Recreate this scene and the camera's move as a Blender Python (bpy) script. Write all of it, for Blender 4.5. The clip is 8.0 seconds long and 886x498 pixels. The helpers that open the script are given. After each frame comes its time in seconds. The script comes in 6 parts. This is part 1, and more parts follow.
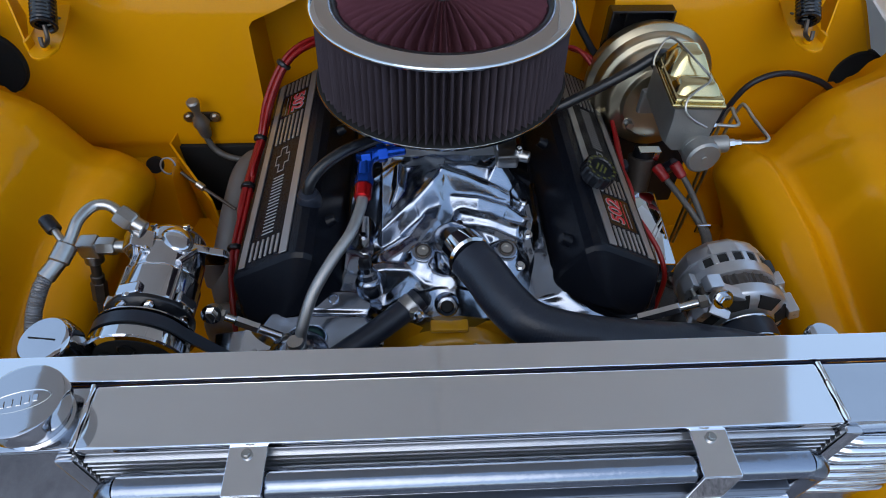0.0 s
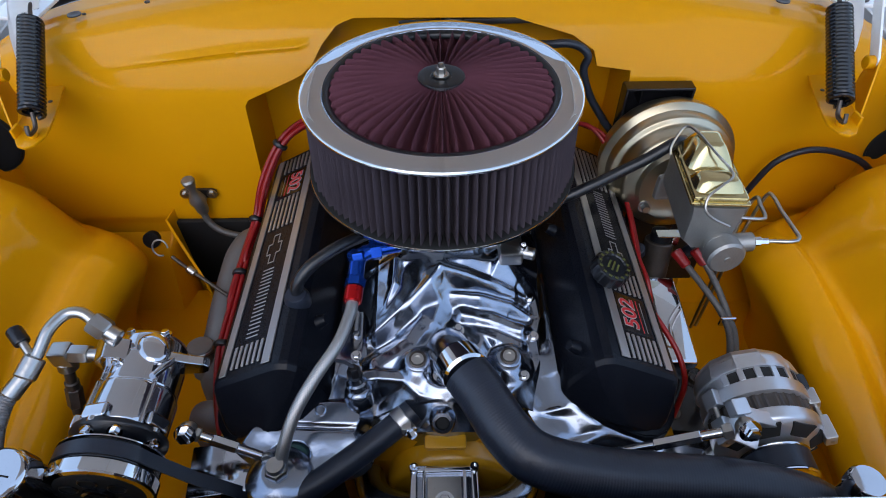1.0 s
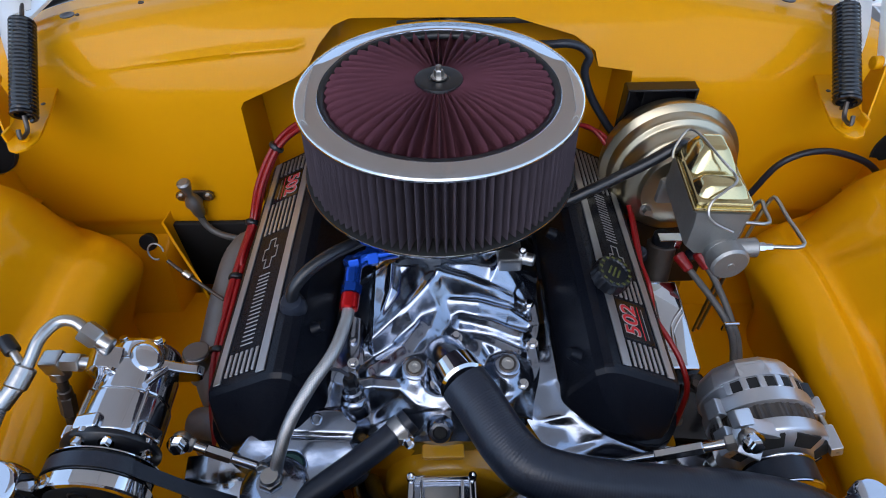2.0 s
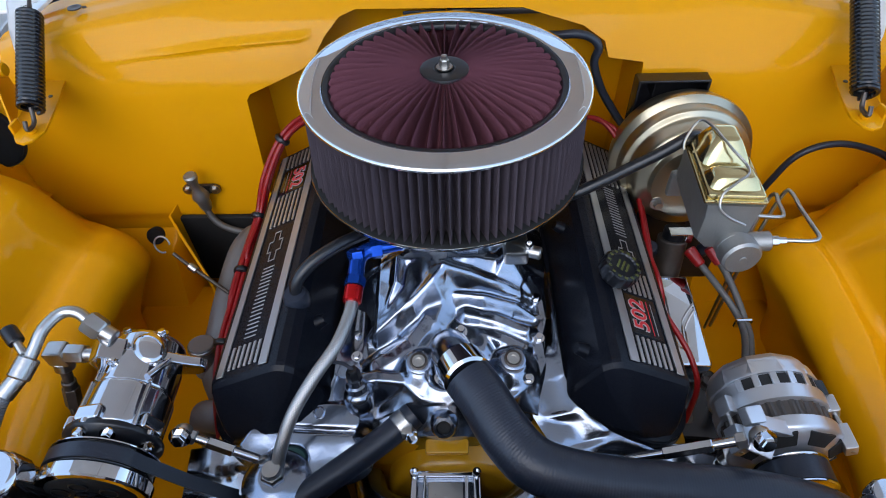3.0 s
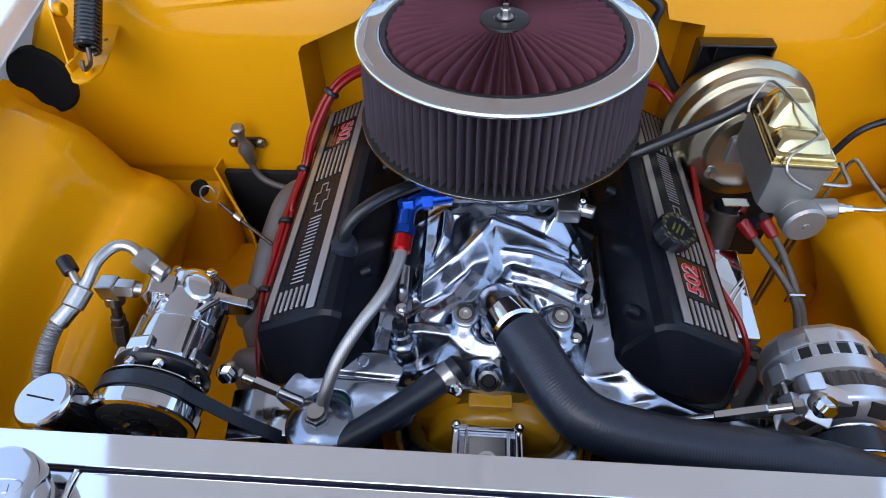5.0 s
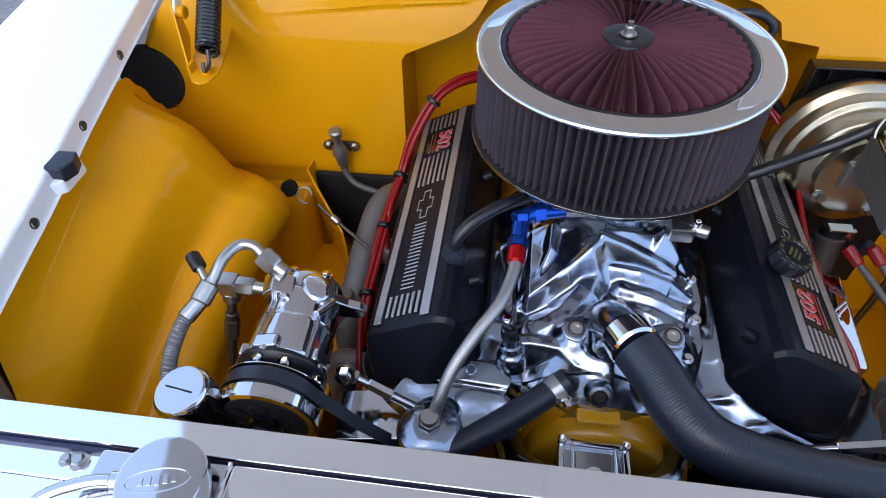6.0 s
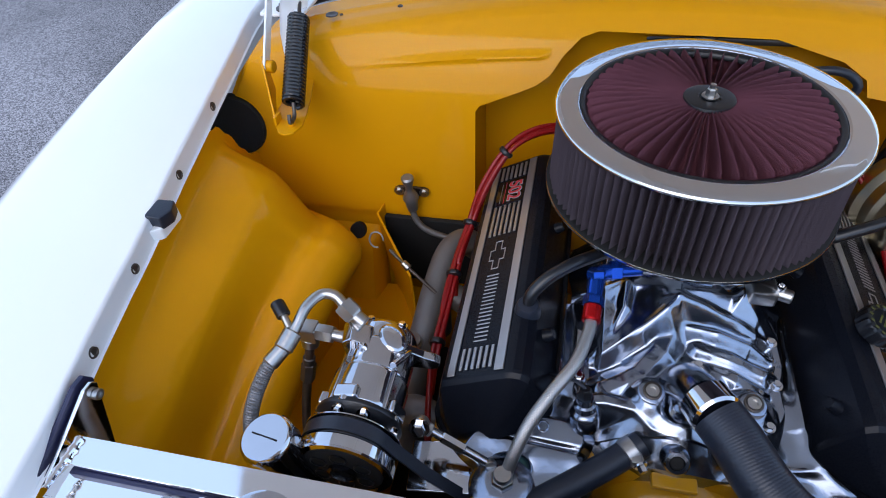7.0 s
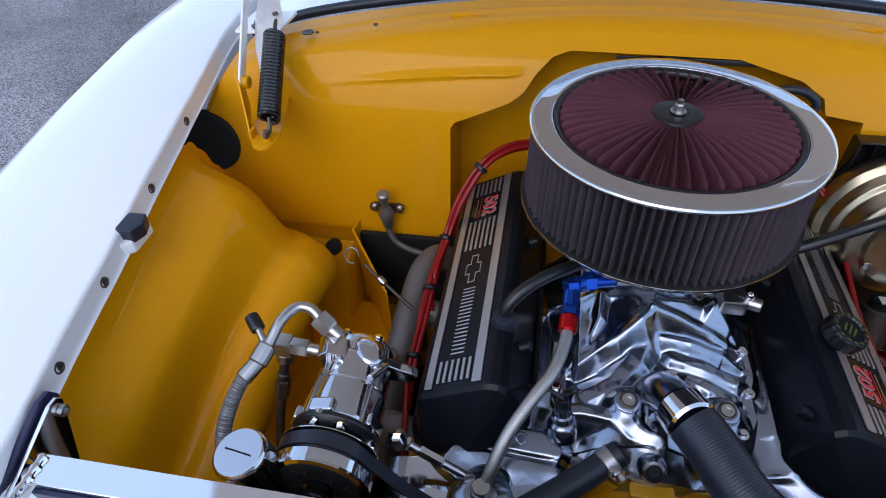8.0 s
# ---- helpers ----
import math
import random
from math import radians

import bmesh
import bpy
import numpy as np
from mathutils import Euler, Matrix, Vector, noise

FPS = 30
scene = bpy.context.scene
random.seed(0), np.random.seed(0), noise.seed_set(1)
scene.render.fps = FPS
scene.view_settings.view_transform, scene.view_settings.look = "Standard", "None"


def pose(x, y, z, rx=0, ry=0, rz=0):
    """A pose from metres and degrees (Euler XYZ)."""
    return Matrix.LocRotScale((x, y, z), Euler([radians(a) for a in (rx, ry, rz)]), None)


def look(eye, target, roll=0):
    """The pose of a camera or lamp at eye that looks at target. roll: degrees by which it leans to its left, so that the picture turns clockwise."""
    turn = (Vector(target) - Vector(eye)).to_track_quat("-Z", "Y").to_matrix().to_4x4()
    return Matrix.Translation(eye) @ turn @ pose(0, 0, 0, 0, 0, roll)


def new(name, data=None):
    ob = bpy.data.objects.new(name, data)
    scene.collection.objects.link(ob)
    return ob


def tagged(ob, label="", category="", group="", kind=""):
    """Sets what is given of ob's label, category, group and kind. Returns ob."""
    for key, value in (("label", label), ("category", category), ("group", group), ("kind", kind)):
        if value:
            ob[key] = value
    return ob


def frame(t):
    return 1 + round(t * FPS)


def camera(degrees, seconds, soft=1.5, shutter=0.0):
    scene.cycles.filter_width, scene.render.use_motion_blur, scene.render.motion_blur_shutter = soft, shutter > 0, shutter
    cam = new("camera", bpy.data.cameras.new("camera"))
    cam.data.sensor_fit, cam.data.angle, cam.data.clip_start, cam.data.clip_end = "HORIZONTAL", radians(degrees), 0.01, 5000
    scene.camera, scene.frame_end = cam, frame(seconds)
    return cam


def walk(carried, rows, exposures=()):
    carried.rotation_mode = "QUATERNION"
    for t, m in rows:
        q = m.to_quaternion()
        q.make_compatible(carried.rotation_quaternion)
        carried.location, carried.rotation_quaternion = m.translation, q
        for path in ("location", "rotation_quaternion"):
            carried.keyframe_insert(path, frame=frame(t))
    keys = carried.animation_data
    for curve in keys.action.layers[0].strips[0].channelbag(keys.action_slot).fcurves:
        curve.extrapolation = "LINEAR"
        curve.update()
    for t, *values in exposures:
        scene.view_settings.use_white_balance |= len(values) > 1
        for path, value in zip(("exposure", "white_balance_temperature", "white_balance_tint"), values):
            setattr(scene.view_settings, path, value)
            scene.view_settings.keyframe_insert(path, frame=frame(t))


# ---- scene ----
cam = camera(73.90, 8.0, soft=1.0)
PATH = [
    (0, (-0.0397, 0.1335, 1.4150), (0.0019, 0.7961, 0.6672), 1.37),
    (0.5, (-0.0147, 0.2046, 1.4312), (-0.0027, 0.8979, 0.7107), -0.12),
    (1, (-0.0035, 0.2453, 1.4394), (-0.0004, 0.9395, 0.7197), -0.71),
    (1.5, (0.0006, 0.2600, 1.4418), (0.0032, 0.9506, 0.7186), -0.74),
    (3, (0.0116, 0.2657, 1.4270), (-0.0110, 0.9519, 0.7000), -2.10),
    (3.5, (0.0207, 0.2671, 1.4204), (-0.0139, 0.9499, 0.6905), -2.30),
    (4, (0.0345, 0.2627, 1.4100), (-0.0178, 0.9423, 0.6782), -2.61),
    (4.2, (0.0425, 0.2623, 1.4077), (-0.0261, 0.9352, 0.6711), -3.43),
    (5.3, (-0.0579, 0.2351, 1.3898), (-0.1174, 0.9033, 0.6481), -0.93),
    (5.5, (-0.0775, 0.2361, 1.3949), (-0.1478, 0.9009, 0.6511), -0.93),
    (6, (-0.1229, 0.2322, 1.4055), (-0.2280, 0.9018, 0.6702), -1.80),
    (6.5, (-0.1541, 0.2339, 1.4238), (-0.3063, 0.9105, 0.7033), -3.50),
    (7, (-0.1609, 0.2418, 1.4391), (-0.3454, 0.9301, 0.7375), -4.45),
    (7.5, (-0.1585, 0.2386, 1.4380), (-0.3429, 0.9481, 0.7579), -4.13),
    (8, (-0.1626, 0.2296, 1.4296), (-0.3075, 0.9546, 0.7562), -2.19),
]
# seconds, stops, white balance in kelvin, tint
EXPOSURE_ROWS = [(0.0, -0.10, 6500, 8), (0.5, 0.10, 6500, 10), (1.0, 0.22, 6500, 12), (1.7, 0.30, 6500, 12), (3.5, 0.58, 6500, 10), (5.5, 0.64, 6500, 14), (6.5, 0.52, 6500, 13), (7.0, 0.33, 6500, 14), (8.0, 0.16, 6500, 15)]
walk(cam, [(t, look(eye, target, roll)) for t, eye, target, roll in PATH], EXPOSURE_ROWS)


# ---- world, sun, exposure ----
world = bpy.data.worlds.new("sky")
scene.world = world
world.use_nodes = True
wn, wl = world.node_tree.nodes, world.node_tree.links
SUN_EL, SUN_ROT = radians(46), radians(194)
sky = wn.new("ShaderNodeTexSky")
sky.sky_type, sky.sun_disc = "NISHITA", False
sky.sun_elevation, sky.sun_rotation = SUN_EL, SUN_ROT
sky.air_density, sky.dust_density, sky.ozone_density = 1.0, 1.0, 2.5
wn["Background"].inputs["Strength"].default_value = 0.15
# thin high haze, even over the whole sky
haze = wn.new("ShaderNodeMix")
haze.data_type, haze.blend_type = "RGBA", "ADD"
haze.inputs[0].default_value = 1.0
haze.inputs[7].default_value = (2.40, 3.15, 4.25, 1)
wl.new(sky.outputs[0], haze.inputs[6])
wl.new(haze.outputs[2], wn["Background"].inputs["Color"])
sun = new("sun", bpy.data.lights.new("sun", "SUN"))
sun.data.energy, sun.data.angle, sun.data.color = 0.7, radians(50), (1.0, 0.97, 0.94)
sun.rotation_euler = (radians(90) - SUN_EL, 0, radians(180) - SUN_ROT)


# ---- materials ----
def mat(name, base, rough=0.5, metal=0.0, coat=0.0, coat_rough=0.05, vary=0.08, scale=12.0, bump=0.0, bump_scale=150.0,
        rough_vary=0.1, spec=0.5, island=0.0, obj_rand=0.0):
    """A surface with mottled colour and roughness at two scales, and fine relief."""
    m = bpy.data.materials.new(name)
    m.use_nodes = True
    n, l = m.node_tree.nodes, m.node_tree.links
    b = n["Principled BSDF"]
    b.inputs["Metallic"].default_value = metal
    b.inputs["Specular IOR Level"].default_value = spec
    b.inputs["Coat Weight"].default_value = coat
    b.inputs["Coat Roughness"].default_value = coat_rough
    co = n.new("ShaderNodeTexCoord")
    big = n.new("ShaderNodeTexNoise")
    big.inputs["Scale"].default_value, big.inputs["Detail"].default_value = scale, 5
    fine = n.new("ShaderNodeTexNoise")
    fine.inputs["Scale"].default_value, fine.inputs["Detail"].default_value = bump_scale, 3
    l.new(co.outputs["Object"], big.inputs["Vector"])
    l.new(co.outputs["Object"], fine.inputs["Vector"])
    mixed = n.new("ShaderNodeMix")
    mixed.data_type = "RGBA"
    mixed.inputs[6].default_value = (*[max(c * (1 - vary), 0) for c in base], 1)
    mixed.inputs[7].default_value = (*[min(c * (1 + vary), 1) for c in base], 1)
    l.new(big.outputs["Fac"], mixed.inputs[0])
    colour = mixed.outputs[2]
    if island or obj_rand:
        geo = n.new("ShaderNodeNewGeometry") if island else n.new("ShaderNodeObjectInfo")
        hsv = n.new("ShaderNodeHueSaturation")
        rng = n.new("ShaderNodeMapRange")
        amount = island or obj_rand
        rng.inputs["To Min"].default_value, rng.inputs["To Max"].default_value = 1 - amount, 1 + amount
        l.new(geo.outputs["Random Per Island" if island else "Random"], rng.inputs["Value"])
        l.new(rng.outputs[0], hsv.inputs["Value"])
        l.new(colour, hsv.inputs["Color"])
        colour = hsv.outputs[0]
    l.new(colour, b.inputs["Base Color"])
    rr = n.new("ShaderNodeMapRange")
    rr.inputs["To Min"].default_value, rr.inputs["To Max"].default_value = max(rough - rough_vary * 0.5, 0.01), rough + rough_vary * 0.5
    l.new(fine.outputs["Fac"], rr.inputs["Value"])
    l.new(rr.outputs[0], b.inputs["Roughness"])
    if bump:
        bp = n.new("ShaderNodeBump")
        bp.inputs["Strength"].default_value, bp.inputs["Distance"].default_value = bump, 0.002
        l.new(fine.outputs["Fac"], bp.inputs["Height"])
        l.new(bp.outputs[0], b.inputs["Normal"])
    return m


YELLOW = mat("yellow_enamel", (0.6972, 0.2988, 0.000996), 0.55, coat=0.32, coat_rough=0.08, spec=0.06, vary=0.04, scale=5, bump=0.02, bump_scale=90)
YELLOW_ENGINE = mat("yellow_engine_paint", (0.5478, 0.2573, 0.00415), 0.35, coat=0.5, vary=0.1, scale=20, bump=0.08, bump_scale=160)
WHITE = mat("white_enamel", (0.86, 0.87, 0.87), 0.3, coat=0.9, coat_rough=0.06, vary=0.02, scale=4, bump=0.01)
CHROME = mat("chrome", (0.6324, 0.6417, 0.6603), 0.025, metal=1, vary=0.02, rough_vary=0.02)
POLISHED = mat("polished_aluminium", (0.5766, 0.5859, 0.6138), 0.09, metal=1, vary=0.05, scale=30, bump=0.05, bump_scale=60, rough_vary=0.08)
INTAKE = mat("polished_cast_aluminium", (0.305, 0.341, 0.409), 0.19, metal=1, vary=0.06, scale=25, bump=0.22, bump_scale=60, rough_vary=0.10)
HAMMERED = mat("uneven_polished_casting", (0.42, 0.45, 0.52), 0.08, metal=1, vary=0.06, scale=25, bump=1.0, bump_scale=24, rough_vary=0.08)
SHEET = mat("polished_sheet_aluminium", (0.94, 0.94, 0.95), 0.06, metal=1, vary=0.03, scale=8, bump=0.012, bump_scale=40, rough_vary=0.04)
SATIN = mat("satin_aluminium", (0.60, 0.61, 0.635), 0.36, metal=0.9, vary=0.08, scale=40, bump=0.06, bump_scale=120)
CAST = mat("cast_metal", (0.306, 0.3017, 0.289), 0.45, metal=0.85, vary=0.15, scale=40, bump=0.25, bump_scale=400)
STEEL = mat("plain_steel", (0.465, 0.4557, 0.4371), 0.3, metal=1, vary=0.1, scale=60, bump=0.1, bump_scale=200)
DARK_STEEL = mat("dark_steel", (0.10, 0.085, 0.075), 0.45, metal=0.8, vary=0.3, scale=60, bump=0.2, bump_scale=200)
ZINC = mat("gold_zinc_plate", (0.646, 0.544, 0.289), 0.16, metal=1, vary=0.16, scale=28, bump=0.05, bump_scale=90)
BOOSTER = mat("dull_gold_zinc", (0.51, 0.4505, 0.323), 0.30, metal=1, vary=0.16, scale=14, bump=0.04, bump_scale=120)
BLACK = mat("black_wrinkle_paint", (0.0051, 0.006375, 0.0102), 0.28, vary=0.2, scale=20, bump=0.08, bump_scale=900, spec=0.18)
BLACK_GLOSS = mat("black_gloss_paint", (0.008, 0.008, 0.01), 0.15, vary=0.1, scale=20)
RUBBER = mat("black_rubber", (0.0135, 0.0180, 0.0295), 0.38, vary=0.25, scale=30, bump=0.12, bump_scale=300, spec=0.5)
PLASTIC = mat("black_plastic", (0.0068, 0.00765, 0.0102), 0.30, vary=0.1, scale=30, bump=0.05)
# shade of holes, cabin and bay floor put into colour; also matt black parts
VOID = mat("black_and_cavity_shade", (0.006, 0.006, 0.006), 0.8, vary=0.2, scale=10)
BRUSHED = mat("brushed_fin_metal", (0.20, 0.22, 0.26), 0.32, metal=0.9, vary=0.06, scale=60, bump=0.1, bump_scale=500)
RIB = mat("satin_silver_rib", (0.3995, 0.4037, 0.408), 0.38, metal=0.8, vary=0.06, scale=60, bump=0.1, bump_scale=500)
RED = mat("red_silicone", (0.255, 0.0051, 0.00595), 0.35, vary=0.1, scale=30)
RED_ANO = mat("red_anodised", (0.51, 0.0085, 0.0102), 0.22, metal=0.8, vary=0.08, scale=40)
BLUE_ANO = mat("blue_anodised", (0.008, 0.060, 0.36), 0.20, metal=0.8, vary=0.1, scale=40)
BADGE_RED = mat("badge_red", (0.527, 0.017, 0.0255), 0.3, vary=0.05)
BADGE_EDGE = mat("badge_white_edge", (0.36, 0.33, 0.325), 0.3, vary=0.05)
CAP_LEGEND = mat("yellow_print", (0.075, 0.080, 0.016), 0.5, vary=0.1)
GLASS = mat("windscreen_glass", (0.9, 0.95, 0.93), 0.02, vary=0.01, rough_vary=0.01)
GLASS.node_tree.nodes["Principled BSDF"].inputs["Transmission Weight"].default_value = 1.0
UNDERHOOD = mat("hood_inner_paint", (0.66, 0.62, 0.585), 0.5, vary=0.06, scale=6)
DARK_BLUE = mat("dark_blue_gasket_and_gap", (0.012, 0.014, 0.05), 0.4, vary=0.1)
LABEL_GREEN = mat("green_tint_gasket", (0.015, 0.07, 0.06), 0.4, vary=0.2, scale=50)
CABLE = mat("dark_braided_sleeve", (0.105, 0.102, 0.098), 0.5, metal=0.3, vary=0.2, scale=80, bump=0.3, bump_scale=500)
ALU_HOSE = mat("ribbed_hose_cover", (0.2295, 0.2295, 0.238), 0.42, metal=0.6, vary=0.1, scale=60, bump=0.1)
GREY_PIPE = mat("ceramic_coated_pipe", (0.1615, 0.153, 0.1487), 0.5, metal=0.4, vary=0.12, scale=25, bump=0.15, bump_scale=250)
FILTER_TOP = mat("oiled_filter_gauze", (0.125, 0.040, 0.055), 0.85, vary=0.22, scale=18, bump=0.5, bump_scale=900, spec=0.25)
FILTER_SIDE = mat("oiled_filter_media", (0.057, 0.044, 0.055), 0.85, vary=0.22, scale=18, bump=0.5, bump_scale=900, spec=0.25)


def braid_mat():
    m = mat("stainless_braid", (0.37, 0.365, 0.355), 0.3, metal=0.9, vary=0.08, scale=60)
    n, l = m.node_tree.nodes, m.node_tree.links
    ch = n.new("ShaderNodeTexVoronoi")
    ch.inputs["Scale"].default_value = 900
    co = n.new("ShaderNodeTexCoord")
    l.new(co.outputs["Object"], ch.inputs["Vector"])
    bp = n.new("ShaderNodeBump")
    bp.inputs["Strength"].default_value, bp.inputs["Distance"].default_value = 0.12, 0.0008
    l.new(ch.outputs["Distance"], bp.inputs["Height"])
    l.new(bp.outputs[0], n["Principled BSDF"].inputs["Normal"])
    return m


BRAID = braid_mat()


def asphalt_mat():
    m = mat("asphalt", (0.10, 0.10, 0.105), 0.85, vary=0.25, scale=1.2, bump=0.5, bump_scale=120)
    n, l = m.node_tree.nodes, m.node_tree.links
    b = n["Principled BSDF"]
    co = n.new("ShaderNodeTexCoord")
    v = n.new("ShaderNodeTexVoronoi")
    v.inputs["Scale"].default_value = 190
    ramp = n.new("ShaderNodeValToRGB")
    ramp.color_ramp.elements[0].position, ramp.color_ramp.elements[1].position = 0.2, 0.85
    ramp.color_ramp.elements[0].color, ramp.color_ramp.elements[1].color = (0.098, 0.092, 0.096, 1), (0.43, 0.40, 0.40, 1)
    sep = n.new("ShaderNodeSeparateColor")
    l.new(co.outputs["Object"], v.inputs["Vector"])
    l.new(v.outputs["Color"], sep.inputs[0])
    l.new(sep.outputs[0], ramp.inputs[0])
    big = n.new("ShaderNodeTexNoise")
    big.inputs["Scale"].default_value, big.inputs["Detail"].default_value = 0.75, 4
    l.new(co.outputs["Object"], big.inputs["Vector"])
    stain = n.new("ShaderNodeMapRange")
    stain.inputs["From Min"].default_value, stain.inputs["From Max"].default_value = 0.35, 0.6
    stain.inputs["To Min"].default_value, stain.inputs["To Max"].default_value = 0.45, 1.0
    l.new(big.outputs["Fac"], stain.inputs["Value"])
    mul = n.new("ShaderNodeMix")
    mul.data_type, mul.blend_type = "RGBA", "MULTIPLY"
    mul.inputs[0].default_value = 1
    l.new(ramp.outputs[0], mul.inputs[6])
    l.new(stain.outputs[0], mul.inputs[7])
    l.new(mul.outputs[2], b.inputs["Base Color"])
    return m


ASPHALT = asphalt_mat()


# ---- mesh helpers ----
def thing(name, label, category, group="", kind="", at=(0, 0, 0)):
    ob = new(name)
    ob.empty_display_size = 0.05
    ob.location = at
    return tagged(ob, label, category, group, kind)


def finish(bm, name, material, smooth=40):
    me = bpy.data.meshes.new(name)
    bmesh.ops.recalc_face_normals(bm, faces=bm.faces)
    bm.to_mesh(me)
    bm.free()
    me.materials.append(material)
    if smooth:
        me.shade_smooth()
        me.set_sharp_from_angle(angle=radians(smooth))
    return me


def even_normals(ob, smooth):
    """Keeps broad faces flat beside their rounded edges."""
    if smooth and len(ob.data.vertices) < 2500:
        mod = ob.modifiers.new("even_normals", "WEIGHTED_NORMAL")
        mod.keep_sharp, mod.weight = True, 80


def part(name, bm, material, parent, label="", smooth=40):
    """One mesh object under a thing or a part. Its vertices are given in the world."""
    ob = new(name, finish(bm, name, material, smooth))
    even_normals(ob, smooth)
    if parent is not None:
        ob.parent = parent
        up, shift = parent, Vector((0, 0, 0))
        while up is not None:
            shift += up.location
            up = up.parent
        ob.location = -shift
    return tagged(ob, label) if label else ob


def solo(name, bm, material, label, category, group="", kind="", smooth=40):
    ob = new(name, finish(bm, name, material, smooth))
    even_normals(ob, smooth)
    return tagged(ob, label, category, group, kind)


def B():
    return bmesh.new()


def place(bm, verts, m):
    if m is not None:
        bmesh.ops.transform(bm, matrix=m, verts=verts)


def box(bm, c, s, bev=0.0015, m=None, seg=2):
    """A box with rounded edges: centre, size."""
    r = bmesh.ops.create_cube(bm, size=1.0, matrix=Matrix.Translation(c) @ Matrix.Diagonal((*s, 1)))
    vs = r["verts"]
    if bev > 0:
        es = list({e for v in vs for e in v.link_edges})
        out = bmesh.ops.bevel(bm, geom=es, offset=min(bev, 0.45 * min(s)), segments=seg, affect="EDGES", profile=0.5, clamp_overlap=True)
        vs = list({v for f in out["faces"] for v in f.verts} | {v for v in vs if v.is_valid})
    place(bm, vs, m)
    return bm


def axis_m(p, d):
    """A frame at p whose z axis points along d."""
    return Matrix.Translation(p) @ Vector(d).to_track_quat("Z", "Y").to_matrix().to_4x4()


def lathe(bm, prof, m=None, n=32, rfun=None):
    """Turns a profile of (radius, height) round the z axis of m."""
    rings = []
    for r, z in prof:
        if r < 1e-6:
            rings.append([bm.verts.new((0, 0, z))])
        else:
            ring = []
            for i in range(n):
                a = 2 * math.pi * i / n
                rr = r * (rfun(a, z) if rfun else 1)
                ring.append(bm.verts.new((rr * math.cos(a), rr * math.sin(a), z)))
            rings.append(ring)
    for a, b in zip(rings, rings[1:]):
        for i in range(n):
            j = (i + 1) % n
            q = [a[i % len(a)], a[j % len(a)], b[j % len(b)], b[i % len(b)]]
            q = [v for k, v in enumerate(q) if v not in q[:k]]
            if len(q) > 2:
                bm.faces.new(q)
    place(bm, [v for r in rings for v in r], m)
    return bm


def cyl(bm, p0, p1, r, n=24, bev=0.0015, r1=None):
    """A rod with softened ends from p0 to p1."""
    d = Vector(p1) - Vector(p0)
    h = d.length
    r1 = r if r1 is None else r1
    bev = min(bev, 0.3 * h, 0.5 * r, 0.5 * r1)
    return lathe(bm, [(0, 0), (r - bev, 0), (r, bev), (r1, h - bev), (r1 - bev, h), (0, h)], axis_m(p0, d), n)


def smooth_path(pts, step=0.01):
    """Points along a curve through pts."""
    p = [Vector(q) for q in pts]
    p = [2 * p[0] - p[1]] + p + [2 * p[-1] - p[-2]]
    out = []
    for i in range(1, len(p) - 2):
        a, b, c, d = p[i - 1:i + 3]
        k = max(2, int((c - b).length / step))
        for j in range(k):
            t = j / k
            out.append(0.5 * ((2 * b) + (c - a) * t + (2 * a - 5 * b + 4 * c - d) * t * t + (3 * b - a - 3 * c + d) * t ** 3))
    out.append(p[-2])
    return out


def tube(bm, pts, r, n=12, step=0.01, ridge=0.0, pitch=0.006, raw=False):
    """A hose or wire swept along a curve; ridge gives it ribs."""
    path = [Vector(q) for q in pts] if raw else smooth_path(pts, step)
    up = Vector((0.13, 0.2, 1)).normalized()
    rings, run = [], 0.0
    for i, p in enumerate(path):
        d = (path[min(i + 1, len(path) - 1)] - path[max(i - 1, 0)]).normalized()
        side = d.cross(up)
        if side.length < 1e-3:
            side = d.orthogonal()
        side.normalize()
        up = side.cross(d).normalized()
        if i:
            run += (p - path[i - 1]).length
        rad = r(run) if callable(r) else r
        if ridge:
            rad += ridge * math.sin(2 * math.pi * run / pitch)
        rings.append([bm.verts.new(p + rad * (math.cos(a) * side + math.sin(a) * up)) for a in (2 * math.pi * k / n for k in range(n))])
    for a, b in zip(rings, rings[1:]):
        for k in range(n):
            bm.faces.new((a[k], a[(k + 1) % n], b[(k + 1) % n], b[k]))
    bm.faces.new(rings[0])
    bm.faces.new(list(reversed(rings[-1])))
    return bm


def braid(bm, pts, r, turns=14, pitch=0.0044, depth=0.00030):
    """A woven hose: two sets of strands cross over its wall."""
    path, n, run = smooth_path(pts, 0.0006), 84, 0.0
    up = Vector((0.13, 0.2, 1)).normalized()
    rings = []
    for i, p in enumerate(path):
        d = (path[min(i + 1, len(path) - 1)] - path[max(i - 1, 0)]).normalized()
        side = d.cross(up).normalized()
        up = side.cross(d).normalized()
        if i:
            run += (p - path[i - 1]).length
        w = 2 * math.pi * run / pitch
        ring = []
        for k in range(n):
            a = 2 * math.pi * k / n
            rad = r + depth * max(math.sin(turns * a + w), math.sin(turns * a - w))
            ring.append(bm.verts.new(p + rad * (math.cos(a) * side + math.sin(a) * up)))
        rings.append(ring)
    for a, b in zip(rings, rings[1:]):
        for k in range(n):
            bm.faces.new((a[k], a[(k + 1) % n], b[(k + 1) % n], b[k]))
    bm.faces.new(rings[0]), bm.faces.new(list(reversed(rings[-1])))
    return bm


